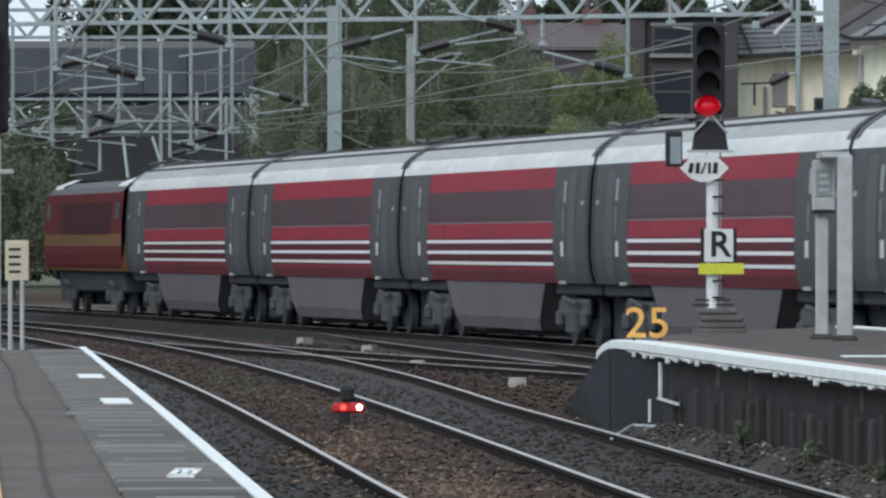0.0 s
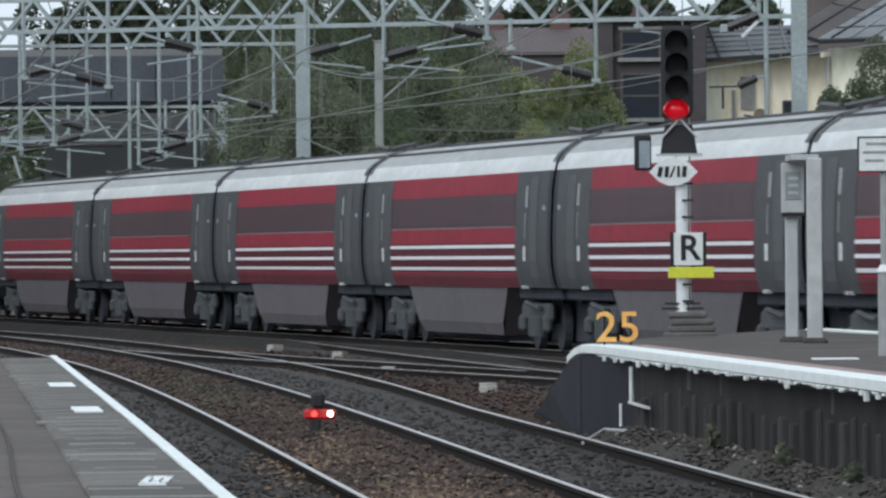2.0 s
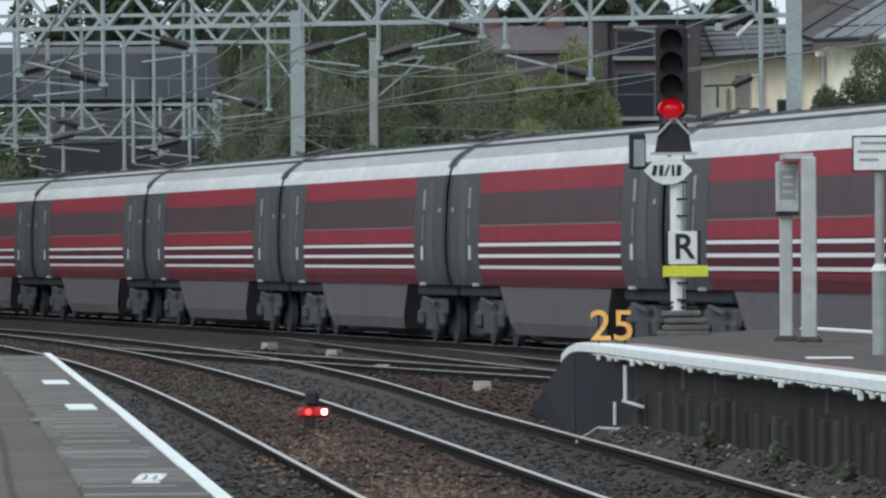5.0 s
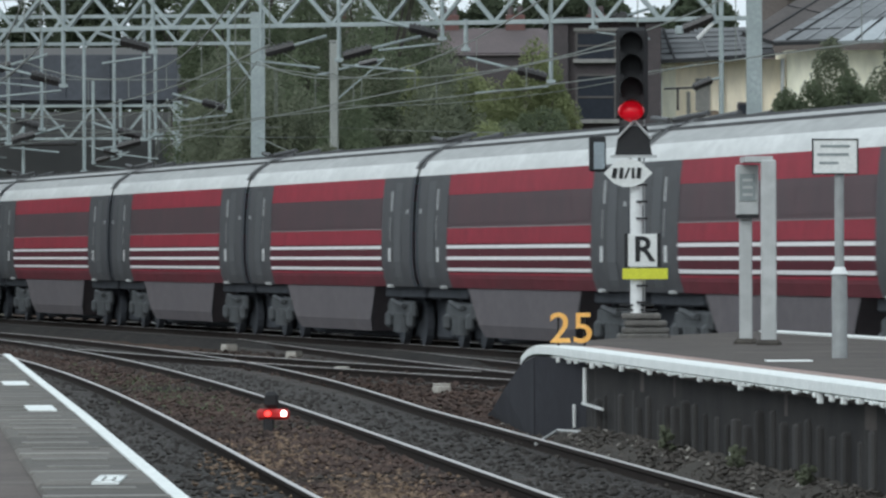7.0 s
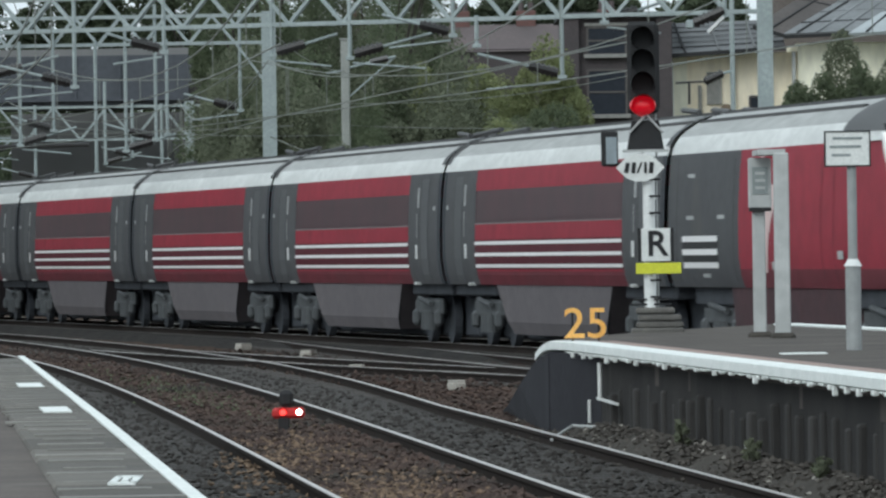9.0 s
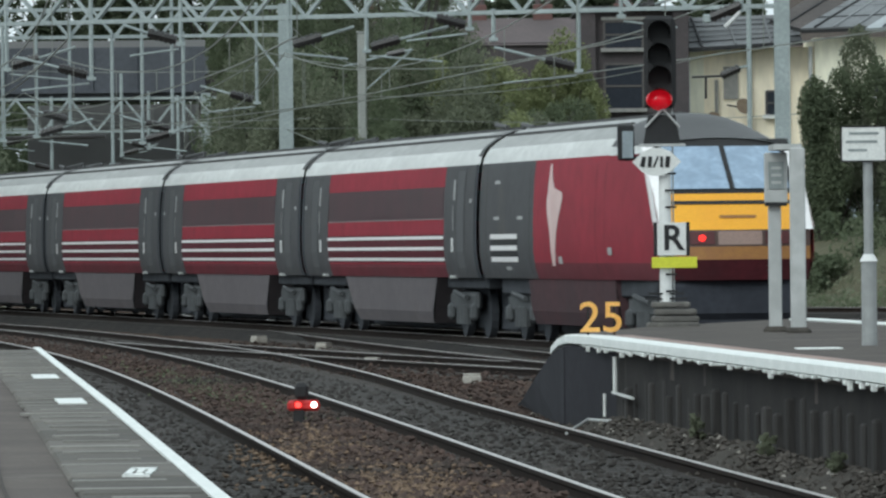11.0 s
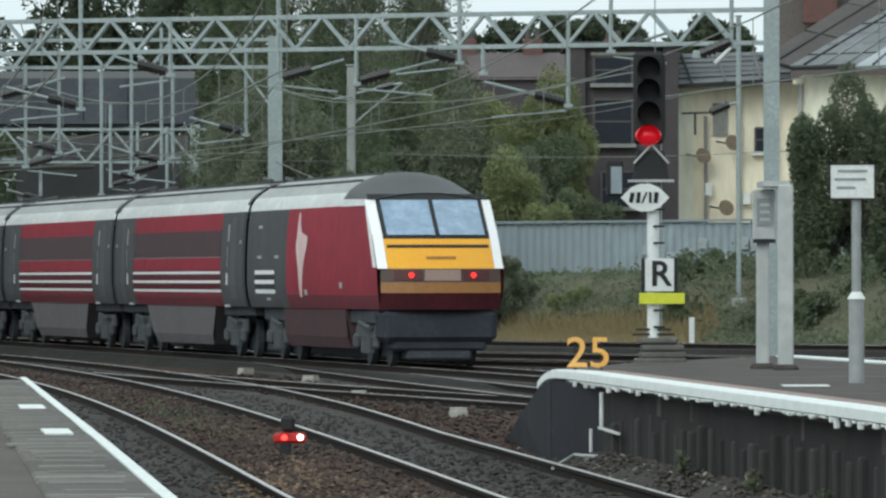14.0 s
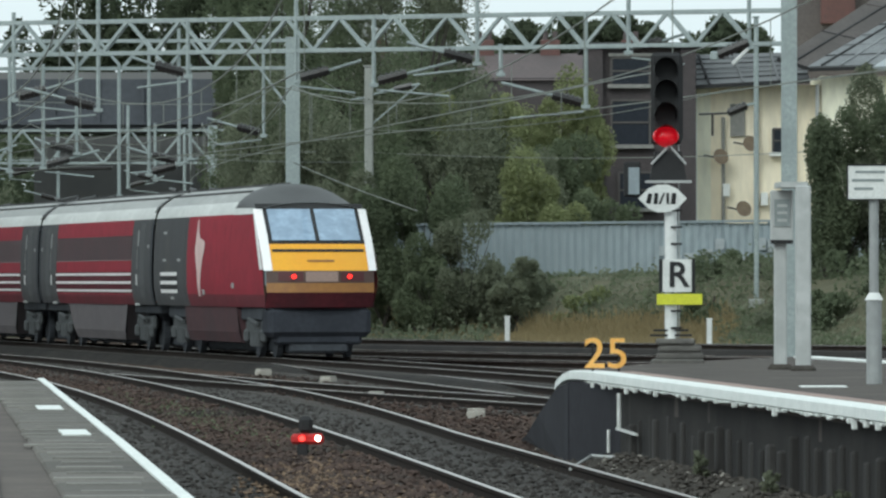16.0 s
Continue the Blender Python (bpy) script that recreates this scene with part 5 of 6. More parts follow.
def make_wires():
    """Contact and carrier wires over each line, sagging between supports."""
    sup = [10, 64, 125, 187, 232, 300, 363, 440]
    lines = [("main", lambda y: rail_b(y) - 2.6, 330), ("second", lambda y: rail_b(y) + 0.75, 330), ("island", lambda y: line_e(y) + 0.76, 300),
             ("train", lambda y: train_x(y), 430)]
    for _, fx, last in lines:
        t = thing("overhead_wire", "thin overhead contact and carrier wires with droppers", "overhead wire", group="overhead wires")
        low, high = [], []
        for a, b in zip(sup, sup[1:]):
            for i in range(12):
                y = a + (b - a) * i / 12
                if y > last or y < 118:
                    continue
                k = (i / 12 * 2 - 1) ** 2
                x = fx(y) + 0.2 * math.sin(y * 0.05)
                low.append((x, y, 4.95 + 0.02 * k))
                high.append((x, y, 5.35 + 0.95 * k))
                if i % 2:
                    part("dropper", rod(low[-1], high[-1], 0.008, n=4), "wire", t)
        part("contact_wire", sweep(low, [(-0.01, -0.01), (0.01, -0.01), (0.01, 0.01), (-0.01, 0.01)]), "wire", t)
        part("carrier_wire", sweep(high, [(-0.01, -0.01), (0.01, -0.01), (0.01, 0.01), (-0.01, 0.01)]), "wire", t)
    # feeders and stays strung between the masts
    for a, b, s in (((-3.1, 232, 8.3), (-1.0, 259, 7.6), 0.3), ((-1.0, 259, 6.6), (9.7, 236, 7.4), 0.4), ((-3.07, 232, 5.2), (0.4, 205, 3.6), 0.05),
                    ((8.6, 182, 8.6), (20, 150, 8.9), 0.4), ((-8.4, 363, 7.8), (-3.07, 232, 7.2), 0.6), ((-16, 233, 7.3), (-3, 232, 6.9), 0.2), ((-14, 233, 6.2), (-1, 259, 5.6), 0.3),
                    ((-1.0, 259, 5.9), (16, 250, 6.0), 0.3), ((-16, 233, 5.4), (-2.4, 232, 5.5), 0.1)):
        t = thing("stay_wire", "thin feeder wire strung between masts", "wire", group="feeder wires")
        a, b = Vector(a), Vector(b)
        pts = [a.lerp(b, i / 10) - Vector((0, 0, s * (1 - (i / 5 - 1) ** 2))) for i in range(11)]
        part("wire", sweep(pts, [(-0.01, -0.01), (0.01, -0.01), (0.01, 0.01), (-0.01, 0.01)]), "wire", t)


def train_x(y):
    s = (y - TY) / math.cos(TH)
    for _ in range(4):
        s += (y - train_line(s)[1]) / math.cos(TH + TC * s)
    return train_line(s)[0]


make_wires()


# ---------------------------------------------------------------- buildings, wall and bridge
def window(parent, x, y, z, w, h, sill="plate"):
    o = part("window", box(x, y + 0.02, z, w, 0.1, h), "pane", parent, "dark sash window")
    bm = bmesh.new()
    for dx, dz, a, b in ((-w / 2, 0, 0.07, h), (w / 2, 0, 0.07, h), (0, 0, w, 0.06), (0, h / 2, w, 0.07)):
        box(x + dx, y - 0.04, z + dz, a, 0.05, b, bm)
    part("frame", bm, "darkframe", o)
    part("sill", box(x, y - 0.1, z - h / 2 - 0.07, w + 0.25, 0.2, 0.13), sill, o, "pale sill")


M["darkframe"] = material("dark_window_frame", (0.1, 0.09, 0.085), None, 0.6)


def make_brick_house():
    t = thing("brick_house", "dark brick house end with two tall windows", "house")
    part("wall", box(8.2, 283, 5.0, 3.65, 9, 9.6), "brick", t, "dark brick wall")
    part("pier", box(6.6, 278.4, 5.0, 0.5, 0.3, 9.6), "brick", t)
    part("pier", box(9.75, 278.4, 5.0, 0.5, 0.3, 9.6), "brick", t)
    window(t, 7.8, 278.42, 8.95, 1.3, 0.9, "sillgrey")
    window(t, 7.8, 278.42, 7.2, 1.3, 1.5, "sillgrey")
    window(t, 8.0, 278.42, 4.9, 1.2, 1.2, "sillgrey")
    part("lintel", box(7.8, 278.4, 9.5, 1.5, 0.15, 0.1), "sillgrey", t)
    bm = bmesh.new()
    v = [bm.verts.new(p) for p in ((6.2, 278.1, 9.75), (10.2, 278.1, 9.75), (10.2, 287.8, 9.75), (6.2, 287.8, 9.75), (6.2, 283, 10.05), (10.2, 283, 10.05))]
    for q in ((0, 1, 5, 4), (2, 3, 4, 5), (0, 4, 3), (1, 2, 5), (3, 2, 1, 0)):
        bm.faces.new([v[i] for i in q])
    part("roof", bm, "slatedark", t, "low dark slate roof")


M["sillgrey"] = material("stained_sill", (0.3, 0.29, 0.27), (0.2, 0.2, 0.19), 0.8)


def make_cream_house():
    t = thing("terraced_house", "cream rendered terrace with grey slate roof", "house")
    part("wall", box(12.2, 285, 4.95, 4.3, 10, 7.1), "pinkcream", t, "peach rendered wall")
    part("wall", box(18.4, 284.4, 5.05, 8.1, 9.6, 7.5), "cream", t, "cream rendered wall")
    part("wall_strip", box(10.3, 279.9, 5.0, 0.55, 0.2, 7.2), "cream", t, "cream strip")
    part("downpipe", rod((14.2, 279.4, 1.5), (14.2, 279.4, 8.5), 0.07), "postgrey", t)
    part("downpipe", rod((11.0, 279.8, 1.5), (11.0, 279.8, 7.4), 0.06), "sillgrey", t)
    part("downpipe", rod((13.4, 279.8, 2.5), (13.4, 279.8, 8.5), 0.05), "sillgrey", t)
    for x, z in ((12.9, 6.6), (16.6, 7.2), (19.6, 7.2)):
        window(t, x, 279.9 if x < 14 else 279.5, z, 0.4, 0.8)
    for x, z in ((11.85, 6.44), (10.84, 6.0), (11.62, 4.22)):
        d = part("satellite_dish", rod((x, 279.4, z), (x + 0.06, 279.25, z + 0.05), 0.12, n=16, r2=0.28), "dish", t, "weathered round satellite dish")
        part("dish_arm", rod((x - 0.5, 279.7, z + 0.1), (x, 279.4, z), 0.03), "black", d)
    for x, z in ((12.4, 4.6), (12.9, 4.2), (11.1, 4.9)):
        part("wall_box", box(x, 279.8, z, 0.25, 0.25, 0.45, bev=0.02), "plate", t, "small white wall box")
    # the lower roof over the near half
    pitched(t, "roof", (9.48, 278.9, 8.45), (13.9, 278.9, 8.69), (13.93, 284.4, 9.75), (9.23, 284.4, 9.64), "slatemid", "dull grey slate roof", 6, 4)
    part("gutter", beam((9.45, 278.82, 8.38), (13.9, 278.82, 8.62), 0.12, 0.14), "black", t, "black gutter")
    # the taller half: brick gable, dark verge slope and ribbed slate slope
    part("gable_wall", box(17.0, 288, 7.0, 7.1, 1.6, 10.8), "dullbrick", t, "dull brown brick gable wall")
    part("chimney", box(15.3, 287.0, 11.9, 1.2, 0.9, 2.2, bev=0.03), "redbrick", t, "red brick chimney")
    # the shade on this slope is painted in by its dark brown colour
    pitched(t, "verge_roof", (12.86, 278.8, 9.35), (13.82, 278.7, 9.08), (19.1, 285, 12.1), (17.6, 285.2, 12.38), "shadebrown", "roof slope with its shade painted brown", 3, 2)
    pitched(t, "upper_roof", (13.82, 278.6, 9.1), (20.6, 278.6, 9.3), (23.5, 285, 12.4), (19.1, 285, 12.12), "slate", "light grey ribbed slate roof", 8, 11)
    part("valley", beam((12.8, 278.65, 9.36), (13.85, 278.5, 9.02), 0.14, 0.12), "black", t, "black valley gutter")
    part("gutter", beam((13.85, 278.5, 8.98), (20.6, 278.5, 9.2), 0.1, 0.12), "black", t, "black gutter")
    pitched(t, "roof_light", (16.0, 278.0, 9.07), (19.4, 278.0, 9.18), (19.6, 279.6, 10.25), (17.2, 279.3, 9.8), "skylight", "pale sheet along the eaves", 1, 5)
    part("downpipe", rod((10.05, 279.75, 1.5), (10.05, 279.75, 8.3), 0.05), "plate", t, "white downpipe")
    part("blind_window", box(11.5, 279.95, 7.3, 0.5, 0.12, 1.1), "sillgrey", t, "grey boarded window")
    part("downpipe", rod((12.15, 279.8, 1.5), (12.15, 279.8, 8.5), 0.06), "sillgrey", t)


def pitched(t, name, e0, e1, r1, r0, mat, label, courses, ribs):
    """A roof slope with thickness, its courses and its ribs."""
    e0, e1, r0, r1 = (Vector(p) for p in (e0, e1, r0, r1))
    n = (e1 - e0).cross(r0 - e0).normalized()
    bm = bmesh.new()
    f = bm.faces.new([bm.verts.new(p) for p in (e0, e1, r1, r0)])
    r = bmesh.ops.extrude_face_region(bm, geom=[f])
    bmesh.ops.translate(bm, vec=-n * 0.12, verts=[g for g in r["geom"] if isinstance(g, bmesh.types.BMVert)])
    bmesh.ops.recalc_face_normals(bm, faces=bm.faces)
    roof = part(name, bm, mat, t, label)
    for k in range(1, courses):
        s = k / courses
        part("slate_course", beam(e0.lerp(r0, s) + n * 0.02, e1.lerp(r1, s) + n * 0.02, 0.06, 0.04), "slatedark" if k % 3 == 1 else mat, roof)
    for k in range(1, ribs):
        s = k / ribs + 0.02 * math.sin(5 * k)
        part("roof_rib", beam(e0.lerp(e1, s) + n * 0.03, r0.lerp(r1, s) + n * 0.03, 0.07, 0.05), "slatedark" if k % 4 == 1 else mat, roof)


M["dullbrick"] = material("dull_brown_brick", (0.15, 0.128, 0.12), (0.11, 0.096, 0.094), 0.9, scale=0.8, fine=9, c3=(0.16, 0.1, 0.09), spots=0.02)
M["shadebrown"] = material("shade_brown_roof", (0.12, 0.105, 0.1), (0.08, 0.072, 0.07), 0.85, scale=0.7, fine=8, vary=0.3)
M["slatemid"] = material("dull_slate", (0.17, 0.175, 0.18), (0.11, 0.115, 0.12), 0.75, scale=0.8, fine=7, bump=0.3, c3=(0.09, 0.09, 0.09), spots=0.03, vary=0.25)
M["slatedark"] = material("dark_slate_edge", (0.06, 0.06, 0.063), (0.04, 0.04, 0.043), 0.85, spec=0.2, scale=0.8, fine=8)
M["dish"] = material("weathered_dish", (0.2, 0.15, 0.1), (0.14, 0.1, 0.07), 0.7)
M["skylight"] = material("pale_roof_light", (0.42, 0.45, 0.47), (0.34, 0.37, 0.39), 0.4)
M["redbrick"] = material("red_brick", (0.16, 0.08, 0.07), (0.115, 0.065, 0.06), 0.9)
make_brick_house()
make_cream_house()


def make_far_terrace():
    t = thing("far_terrace", "distant terrace with dull red tiled roofs", "house")
    part("wall", box(4.0, 335, 5.5, 16, 8, 9.0), "brick", t)
    bm = bmesh.new()
    v = [bm.verts.new(p) for p in ((-4.2, 330.8, 9.9), (12.2, 330.8, 9.9), (12.2, 339.2, 9.9), (-4.2, 339.2, 9.9), (-4.2, 335, 11.1), (12.2, 335, 11.1))]
    for q in ((0, 1, 5, 4), (2, 3, 4, 5), (0, 4, 3), (1, 2, 5), (3, 2, 1, 0)):
        bm.faces.new([v[i] for i in q])
    part("roof", bm, "redtile", t, "dull red tiled roof")
    for x in (-1.0, 3.4, 6.1, 9.4):
        c = part("chimney", box(x, 335, 11.2, 0.8, 0.6, 0.9, bev=0.03), "redbrick", t, "brick chimney")
        for dx in (-0.2, 0.2):
            part("chimney_pot", rod((x + dx, 335, 11.6), (x + dx, 335, 12.0), 0.11), "redtile", c)


make_far_terrace()


def make_wall():
    t = thing("boundary_fence", "blue-grey corrugated sheet fence on top of the bank", "fence", kind="structure")
    for k in range(15):
        x0 = -6.0 + 1.45 * k
        bm = bmesh.new()
        rows = [[bm.verts.new((x0 + 1.45 * i / 12, 255.0 + 0.045 * (i % 2) + 0.02 * (k % 2), z)) for i in range(13)] for z in (1.7, 3.5 + 0.03 * math.sin(k * 2.1) + 0.012 * k)]
        for i in range(12):
            bm.faces.new((rows[0][i], rows[0][i + 1], rows[1][i + 1], rows[1][i]))
        r = bmesh.ops.extrude_face_region(bm, geom=list(bm.faces))
        bmesh.ops.translate(bm, vec=(0, 0.03, 0), verts=[g for g in r["geom"] if isinstance(g, bmesh.types.BMVert)])
        part("sheet", bm, "zinc", t)
    part("top_rail", beam((-6, 254.95, 3.53), (15.75, 254.95, 3.72), 0.09, 0.07), "zincpale", t, "pale top rail")
    bm = bmesh.new()
    rng = random.Random(3)
    for k in range(9):
        x = 8.2 + 0.42 * k + rng.uniform(-0.1, 0.1)
        box(x, 254.93, 2.75 + rng.uniform(-0.35, 0.3), rng.uniform(0.15, 0.4), 0.02, rng.uniform(0.15, 0.4), bm)
    part("pale_patches", bm, "skylight", t, "pale painted patches")


make_wall()


def make_bridge():
    t = thing("road_bridge", "dark blue-grey girder bridge across the railway", "bridge", kind="structure")
    part("girder", box(-22, 383, 9.95, 26.5, 8, 2.4), "girder", t, "dark plate girder")
    part("parapet", box(-22, 379.4, 11.3, 26.5, 0.4, 0.35), "parapet", t, "pale parapet")
    for k in range(13):
        part("stiffener", box(-34.5 + 2.05 * k, 378.93, 10.1, 0.15, 0.12, 2.0), "girder", t)
    part("flange", box(-22, 378.9, 9.1, 26.5, 0.5, 0.12), "girder", t)
    # wall added to stand in for the dark space beneath the deck
    part("retaining_wall", box(-12.7, 391, 4.2, 9.6, 1.0, 9.0), "parapet", t, "grey wall added for the dark under the bridge")
    part("abutment", box(-7.9, 384, 4.8, 2.4, 9, 10.2), "brick", t, "dark brick abutment")
    part("abutment", box(-36.5, 384, 4.8, 3.0, 9, 10.2), "brick", t, "dark brick abutment")


make_bridge()


# ---------------------------------------------------------------- plants
def leaves(n, centre, radii, size, seed, clumps=26, hollow=0.5):
    """Small folded leaf sprays gathered in clumps, with gaps between."""
    rng = np.random.default_rng(seed)
    c = rng.normal(0, 1, (clumps, 3))
    c /= np.linalg.norm(c, axis=1)[:, None]
    c *= rng.uniform(hollow, 1.0, (clumps, 1))
    c[:, 2] = np.where(c[:, 2] < -0.75, -0.4, c[:, 2])
    cr = rng.uniform(0.16, 0.36, clumps)
    pick = rng.integers(0, clumps, n)
    d = rng.normal(0, 1, (n, 3))
    d /= np.linalg.norm(d, axis=1)[:, None]
    p = (c[pick] + d * (cr[pick] * rng.uniform(0.4, 1.05, n) ** 0.6)[:, None]) * np.array(radii) + np.array(centre)
    u = rng.normal(0, 1, (n, 3))
    u /= np.linalg.norm(u, axis=1)[:, None]
    w = np.cross(u, rng.normal(0, 1, (n, 3)))
    w /= np.linalg.norm(w, axis=1)[:, None]
    s = size * rng.uniform(0.5, 1.3, (n, 1))
    quad = np.stack([p - u * s, p - w * s * 0.45, p + u * s, p + w * s * 0.45], 1).reshape(-1, 3)
    return quad.tolist(), np.arange(4 * n).reshape(-1, 4).tolist()


def make_tree(x, y, top, rx, rz, label, mat, seed, n=26000, size=0.07, category="tree", trunk=0.2, clumps=26):
    z = ground_z(x, y)
    t = thing("tree" if category == "tree" else "bush", label, category, pose(x, y, z - 0.1), group="trees on the bank" if category == "tree" else "bushes on the bank")
    h = top - z
    rng = random.Random(seed)
    bm = rod((0, 0, 0), (0.1, 0, max(0.5, h - 1.5 * rz)), trunk, n=7, r2=trunk * 0.6)
    for k in range(6):
        a, up = rng.uniform(0, 6.28), rng.uniform(0.3, 0.9)
        rod((0.08, 0, max(0.3, h - rz * 1.7)), (math.cos(a) * rx * 0.6, math.sin(a) * rx * 0.5, h - rz + rz * 0.6 * up), trunk * 0.4, bm, 5, trunk * 0.1)
    part("trunk", bm, "bark", t, "dark trunk and limbs")
    v, f = leaves(n, (0, 0, h - rz), (rx, rx, rz), size, seed, clumps)
    mesh_object("crown", v, f, mat, t, "leafy crown with gaps")


TREES = [(-4.2, 281, 15.6, 2.5, 6.2, "leaf"), (-2.4, 288, 16.2, 2.9, 6.4, "leaf"),
         (0.2, 283, 15.6, 2.6, 6.0, "leaf_grey"), (1.2, 292, 11.2, 2.4, 4.2, "leaf"), (2.9, 276, 9.2, 2.2, 3.4, "leaf_light"), (5.5, 273, 8.9, 1.7, 3.1, "leaf_light"),
         (-4.2, 271, 9.0, 2.6, 3.9, "leaf_grey"), (-0.9, 270, 9.4, 2.6, 4.0, "leaf"), (1.6, 268, 8.6, 2.4, 3.6, "leaf_grey"), (-3.2, 296, 13.0, 3.0, 5.2, "leaf"), (0.6, 300, 12.6, 3.0, 5.0, "leaf"), (-4.8, 300, 12.0, 2.4, 4.6, "leaf_grey"), (3.2, 266, 6.6, 2.0, 3.0, "leaf_grey"), (5.3, 268, 6.6, 1.5, 2.7, "leaf"), (-4.4, 276, 8.4, 2.0, 4.0, "leaf"), (-2.6, 262, 7.6, 2.2, 3.6, "leaf_grey"), (0.2, 260, 7.0, 2.0, 3.4, "leaf")]
for i, (x, y, top, rx, rz, mat) in enumerate(TREES):
    make_tree(x, y, top, rx, rz, {"leaf": "dark green leafy tree on the bank", "leaf_grey": "dull grey-green leafy tree", "leaf_light": "yellow-green leafy tree lit from above"}[mat], mat, 20 + i)
BACK = [(-23.5, 402, 17.0, 2.6, 4.6), (-16.2, 404, 17.4, 2.9, 4.8), (-12.4, 404, 20.0, 3.4, 6.0), (-9.0, 398, 20.0, 3.0, 6.4), (-6.4, 402, 19.6, 2.8, 6.2), (-28.0, 400, 15.0, 3.4, 4.6), (-14.4, 408, 15.0, 3.0, 4.0), (-8.6, 402, 10.0, 2.6, 4.4), (-12.0, 420, 9.0, 4.0, 4.0), (-19.0, 425, 8.0, 4.4, 3.8), (-26.0, 420, 9.0, 4.4, 4.2),
        (-33.0, 425, 12.0, 4.4, 5.4), (5.0, 352, 13.0, 2.4, 2.2), (9.0, 354, 13.6, 2.6, 2.2), (13.4, 350, 13.2, 2.4, 2.2)]
for i, (x, y, top, rx, rz) in enumerate(BACK):
    make_tree(x, y, top, rx, rz, "distant dark tree against the sky", "leaf_dark", 50 + i, 9000, 0.18, clumps=32)
BUSHES = [(1.9, 249.5, 4.2, 1.5, 1.9, "leaf_grey"), (3.4, 247.0, 2.7, 1.1, 1.2, "leaf_grey"), (0.4, 252.0, 5.6, 1.7, 2.5, "leaf"), (-1.6, 254, 5.8, 1.9, 2.6, "leaf_grey"), (9.3, 243.0, 2.9, 1.0, 1.3, "leaf"),
          (10.4, 240.0, 2.2, 0.9, 1.0, "leaf_grey"), (13.6, 238.0, 8.0, 1.7, 3.9, "leaf"), (15.0, 239.0, 9.2, 2.1, 4.6, "leaf_grey"), (17.2, 240.0, 9.8, 2.0, 4.6, "leaf"), (12.9, 240, 5.4, 1.5, 2.6, "leaf_dark"), (0.9, 250.5, 3.2, 1.3, 1.6, "leaf"), (3.7, 249.5, 2.4, 1.3, 1.1, "leaf_grey"), (10.6, 247, 3.0, 1.0, 1.2, "leaf"), (-0.6, 252.5, 3.6, 1.5, 1.8, "leaf"), (12.2, 236.5, 3.2, 1.2, 1.6, "leaf"), (14.2, 231, 2.8, 1.4, 1.5, "leaf_dark"),
          (5.6, 246.0, 1.7, 1.0, 0.7, "leaf_light"), (9.0, 238, 1.6, 1.3, 0.9, "leaf"), (10.8, 233, 1.5, 1.3, 0.9, "leaf_grey"), (2.4, 250.5, 2.6, 1.1, 1.3, "leaf_grey"), (11.6, 230, 1.7, 1.2, 1.0, "leaf"), (12.6, 245, 4.2, 1.6, 2.2, "leaf_dark"), (10.6, 249, 3.0, 1.4, 1.2, "leaf_grey"), (4.2, 262, 5.6, 1.9, 2.4, "leaf_light"), (6.2, 263, 4.9, 1.5, 2.0, "leaf")]
for i, (x, y, top, rx, rz, mat) in enumerate(BUSHES):
    make_tree(x, y, top, rx, rz, {"leaf": "dark green scrub bush on the bank", "leaf_dark": "tall dense dark green bush on the bank", "leaf_grey": "grey-green scrub bush on the bank", "leaf_light": "yellow-green scrub bush on the bank"}[mat], mat, 80 + i, int((8500 if top < 5 else 15000) * max(1.0, rx * rz / 2.6)), 0.065, "bush", 0.06, 20)

for i, (x, y, top, rx, rz) in enumerate([(-17.2, 328, 7.0, 1.9, 3.6), (-19.4, 332, 6.2, 2.2, 3.2), (-21.5, 326, 7.6, 2.2, 3.8)]):
    make_tree(x, y, top, rx, rz, "grey-green bush beside the line", "leaf_grey", 190 + i, 9000, 0.1, "bush", 0.1, 26)
for i in range(10):
    x = -7 - 4.2 * i
    make_tree(x, 446 + 8 * (i % 2), 12.2 + 1.6 * math.sin(i * 2.3), 3.8, 6.2, "dense dark tree beyond the bridge", "leaf", 120 + i, 5200, 0.3, clumps=40, trunk=0.3)
for i in range(8):
    x = -9 - 5.0 * i
    make_tree(x, 432, 7.2 + 0.8 * math.sin(i * 1.9), 3.6, 3.8, "dense dark scrub under the bridge", "leaf", 160 + i, 4200, 0.28, "bush", 0.1, 36)
# unseen trees added left of the view to shade the far coaches
for i in range(7):
    make_tree(-24.5 - 1.6 * i, 206 + 15 * i, 18.5 + 2 * math.sin(i * 2.1), 4.6, 8.0, "unseen large tree added to block light", "leaf", 180 + i, 2600, 0.4, clumps=24, trunk=0.35)
# more unseen trees farther left, added to darken reflections in the train's side
for i in range(15):
    x = -38 - 7.5 * i
    make_tree(x, 392 + 9 * (i % 3) - 1.2 * i, 13 + 2.5 * math.sin(i * 1.7), 5.2, 6.4, "unseen large tree added to block light", "leaf", 140 + i, 2600, 0.42, clumps=22, trunk=0.35)


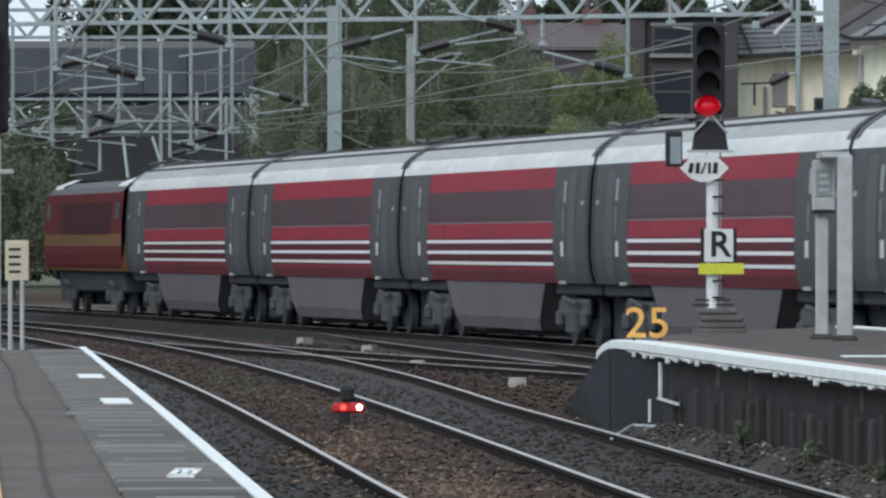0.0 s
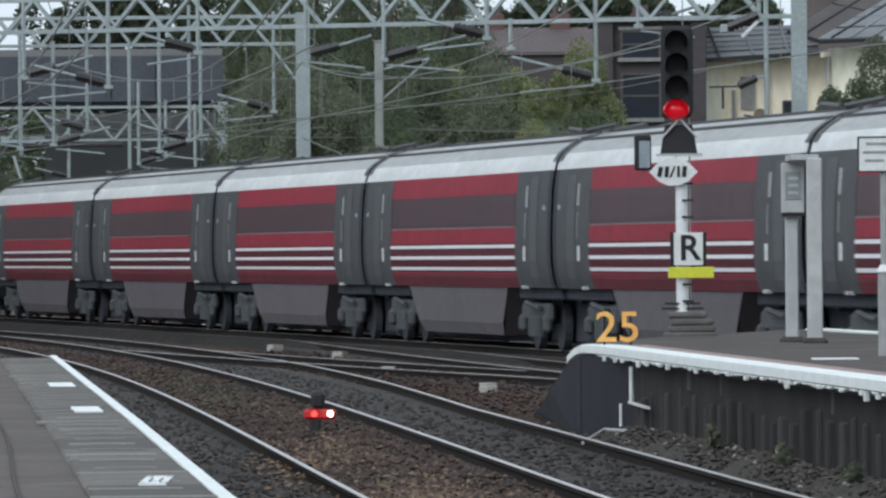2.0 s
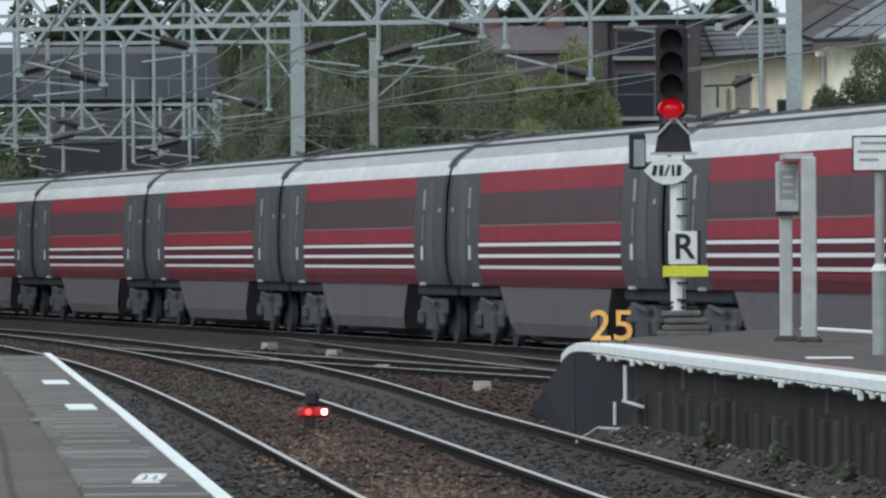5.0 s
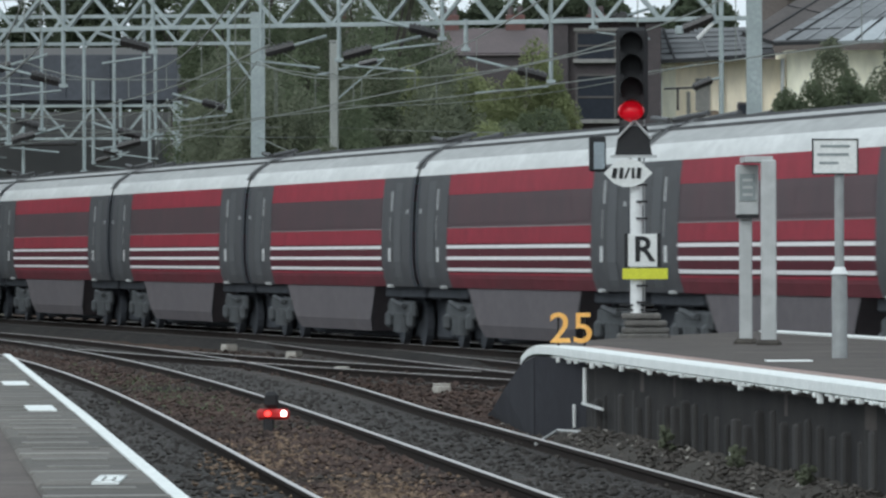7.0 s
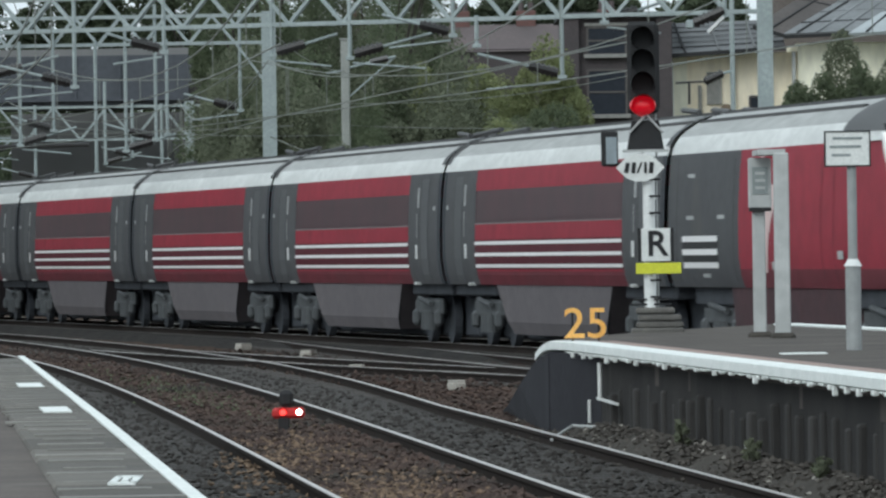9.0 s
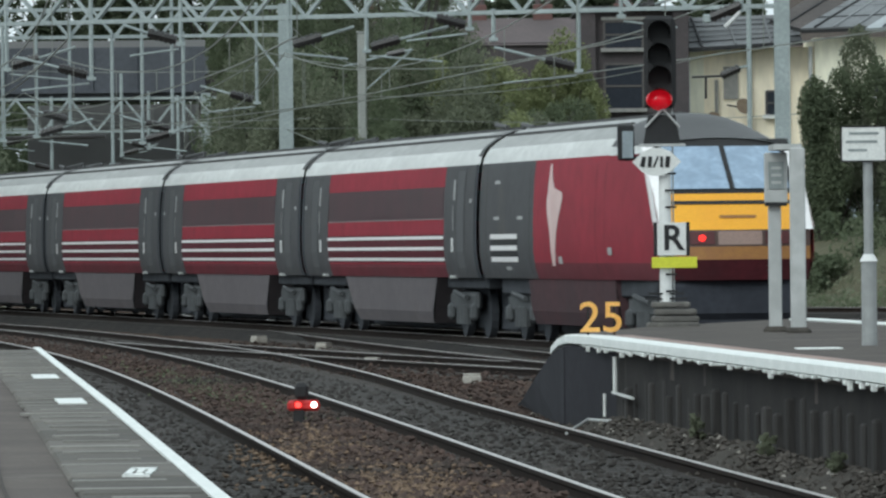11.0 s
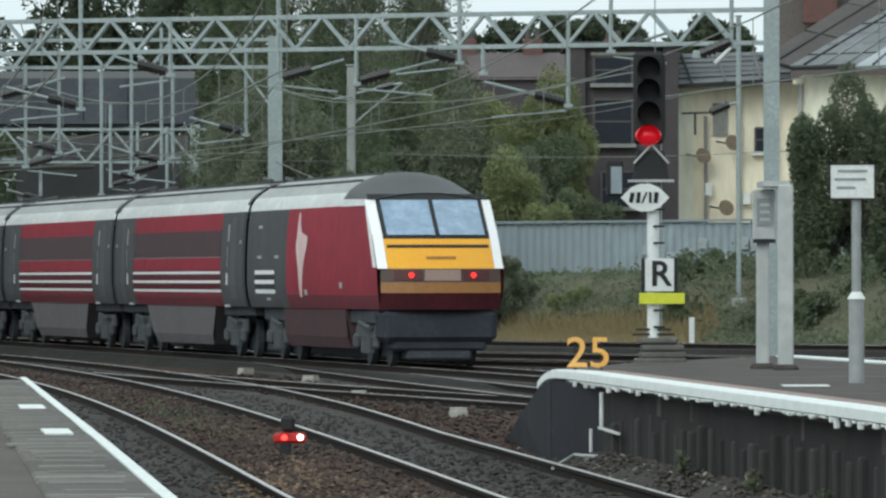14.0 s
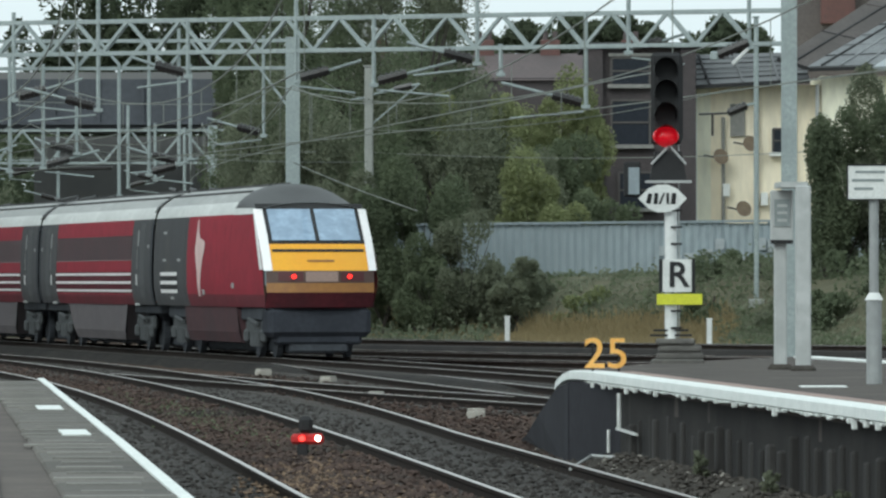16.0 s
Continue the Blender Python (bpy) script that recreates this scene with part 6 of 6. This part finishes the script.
def make_grass():
    rng = np.random.default_rng(12)
    v, f, k = [], [], 0
    while k < 16000:
        x = rng.uniform(-3, 9.6)
        y = 251 - 2.2 * x + rng.normal(2.0, 3.2)
        if y < line_f(x) + 2.4 or y > line_f(x) + 19 or noisy(x, y, 0.28) + 0.9 * math.exp(-((x - 6.2) / 3) ** 2) < 0.12:
            continue
        z = ground_z(x, y)
        h, a, w = rng.uniform(0.15, 0.5), rng.uniform(0, 3.14), 0.035
        dx, dy = math.cos(a) * w, math.sin(a) * w
        lx, ly = rng.normal(0, 0.15, 2)
        v += [(x - dx, y - dy, z - 0.03), (x + dx, y + dy, z - 0.03), (x + lx, y + ly, z + h)]
        f.append((3 * k, 3 * k + 1, 3 * k + 2))
        k += 1
    tagged(mesh_object("dry_grass", v, f, "straw"), "dry straw-coloured grass along the bank", "grass", kind="stuff")


make_grass()


def make_scrub():
    """Low mixed weeds that cover the bank."""
    rng = np.random.default_rng(31)
    for mat, n, label in (("leaf", 15000, "low dark green weeds covering the bank"), ("leaf_grey", 12000, "dull grey-green undergrowth covering the bank")):
        p = []
        while len(p) < n:
            x = rng.uniform(-6, 18)
            y = rng.uniform(215, 255)
            if y < line_f(x) + 3.0 or noisy(x + n, y, 0.45) < -0.12 or (abs(x - 5.8) < 3.2 + noisy(x, y, 0.8) and y < line_f(x) + 18):
                continue
            tall = 0.1 if 4.3 < x < 9.6 and y > 246 else 0.28
            p.append((x, y, ground_z(x, y) + abs(rng.normal(0, tall)) - (0.05 if tall < 0.2 else 0)))
        p = np.array(p)
        u = rng.normal(0, 1, (n, 3))
        u /= np.linalg.norm(u, axis=1)[:, None]
        w = np.cross(u, rng.normal(0, 1, (n, 3)))
        w /= np.linalg.norm(w, axis=1)[:, None]
        s = rng.uniform(0.04, 0.11, (n, 1))
        quad = np.stack([p - u * s, p - w * s * 0.5, p + u * s, p + w * s * 0.5], 1).reshape(-1, 3)
        tagged(mesh_object("undergrowth", quad.tolist(), np.arange(4 * n).reshape(-1, 4).tolist(), mat), label, "weeds", kind="stuff")


make_scrub()


def make_moss():
    """Thin green weeds between the two main lines."""
    rng = np.random.default_rng(41)
    n = 520
    y = rng.normal(118, 11, n)
    x = np.array([rail_b(v) for v in y]) - 0.92 + rng.normal(0, 0.33, n)
    p = np.stack([x, y, -0.1 + abs(rng.normal(0, 0.03, n))], 1)
    u = rng.normal(0, 1, (n, 3)) * (1, 1, 0.4)
    u /= np.linalg.norm(u, axis=1)[:, None]
    w = np.cross(u, rng.normal(0, 1, (n, 3)))
    w /= np.linalg.norm(w, axis=1)[:, None]
    s = rng.uniform(0.012, 0.038, (n, 1))
    quad = np.stack([p - u * s, p - w * s * 0.5, p + u * s, p + w * s * 0.5], 1).reshape(-1, 3)
    tagged(mesh_object("track_weeds", quad.tolist(), np.arange(4 * n).reshape(-1, 4).tolist(), "leaf"), "thin green weeds among the ballast stones", "weeds", kind="stuff")


make_moss()


def make_weed(x, y, z, r, h, seed):
    t = thing("weed", "straggling green weed growing on the platform wall", "weed", pose(x, y, z), group="weeds on the wall")
    part("stem", rod((0, 0, 0), (0.02, 0, h), 0.008, n=5), "bark", t)
    v, f = leaves(420, (0, 0, h * 0.6), (r, r * 2, h * 0.5), 0.03, seed, 12, 0.2)
    mesh_object("foliage", v, f, "leaf_grey", t)


make_weed(2.72, 74.5, 0.04, 0.08, 0.3, 201)
make_weed(3.12, 69.0, 0.04, 0.08, 0.2, 203)
make_weed(3.42, 64.0, 0.04, 0.08, 0.2, 205)

motions()
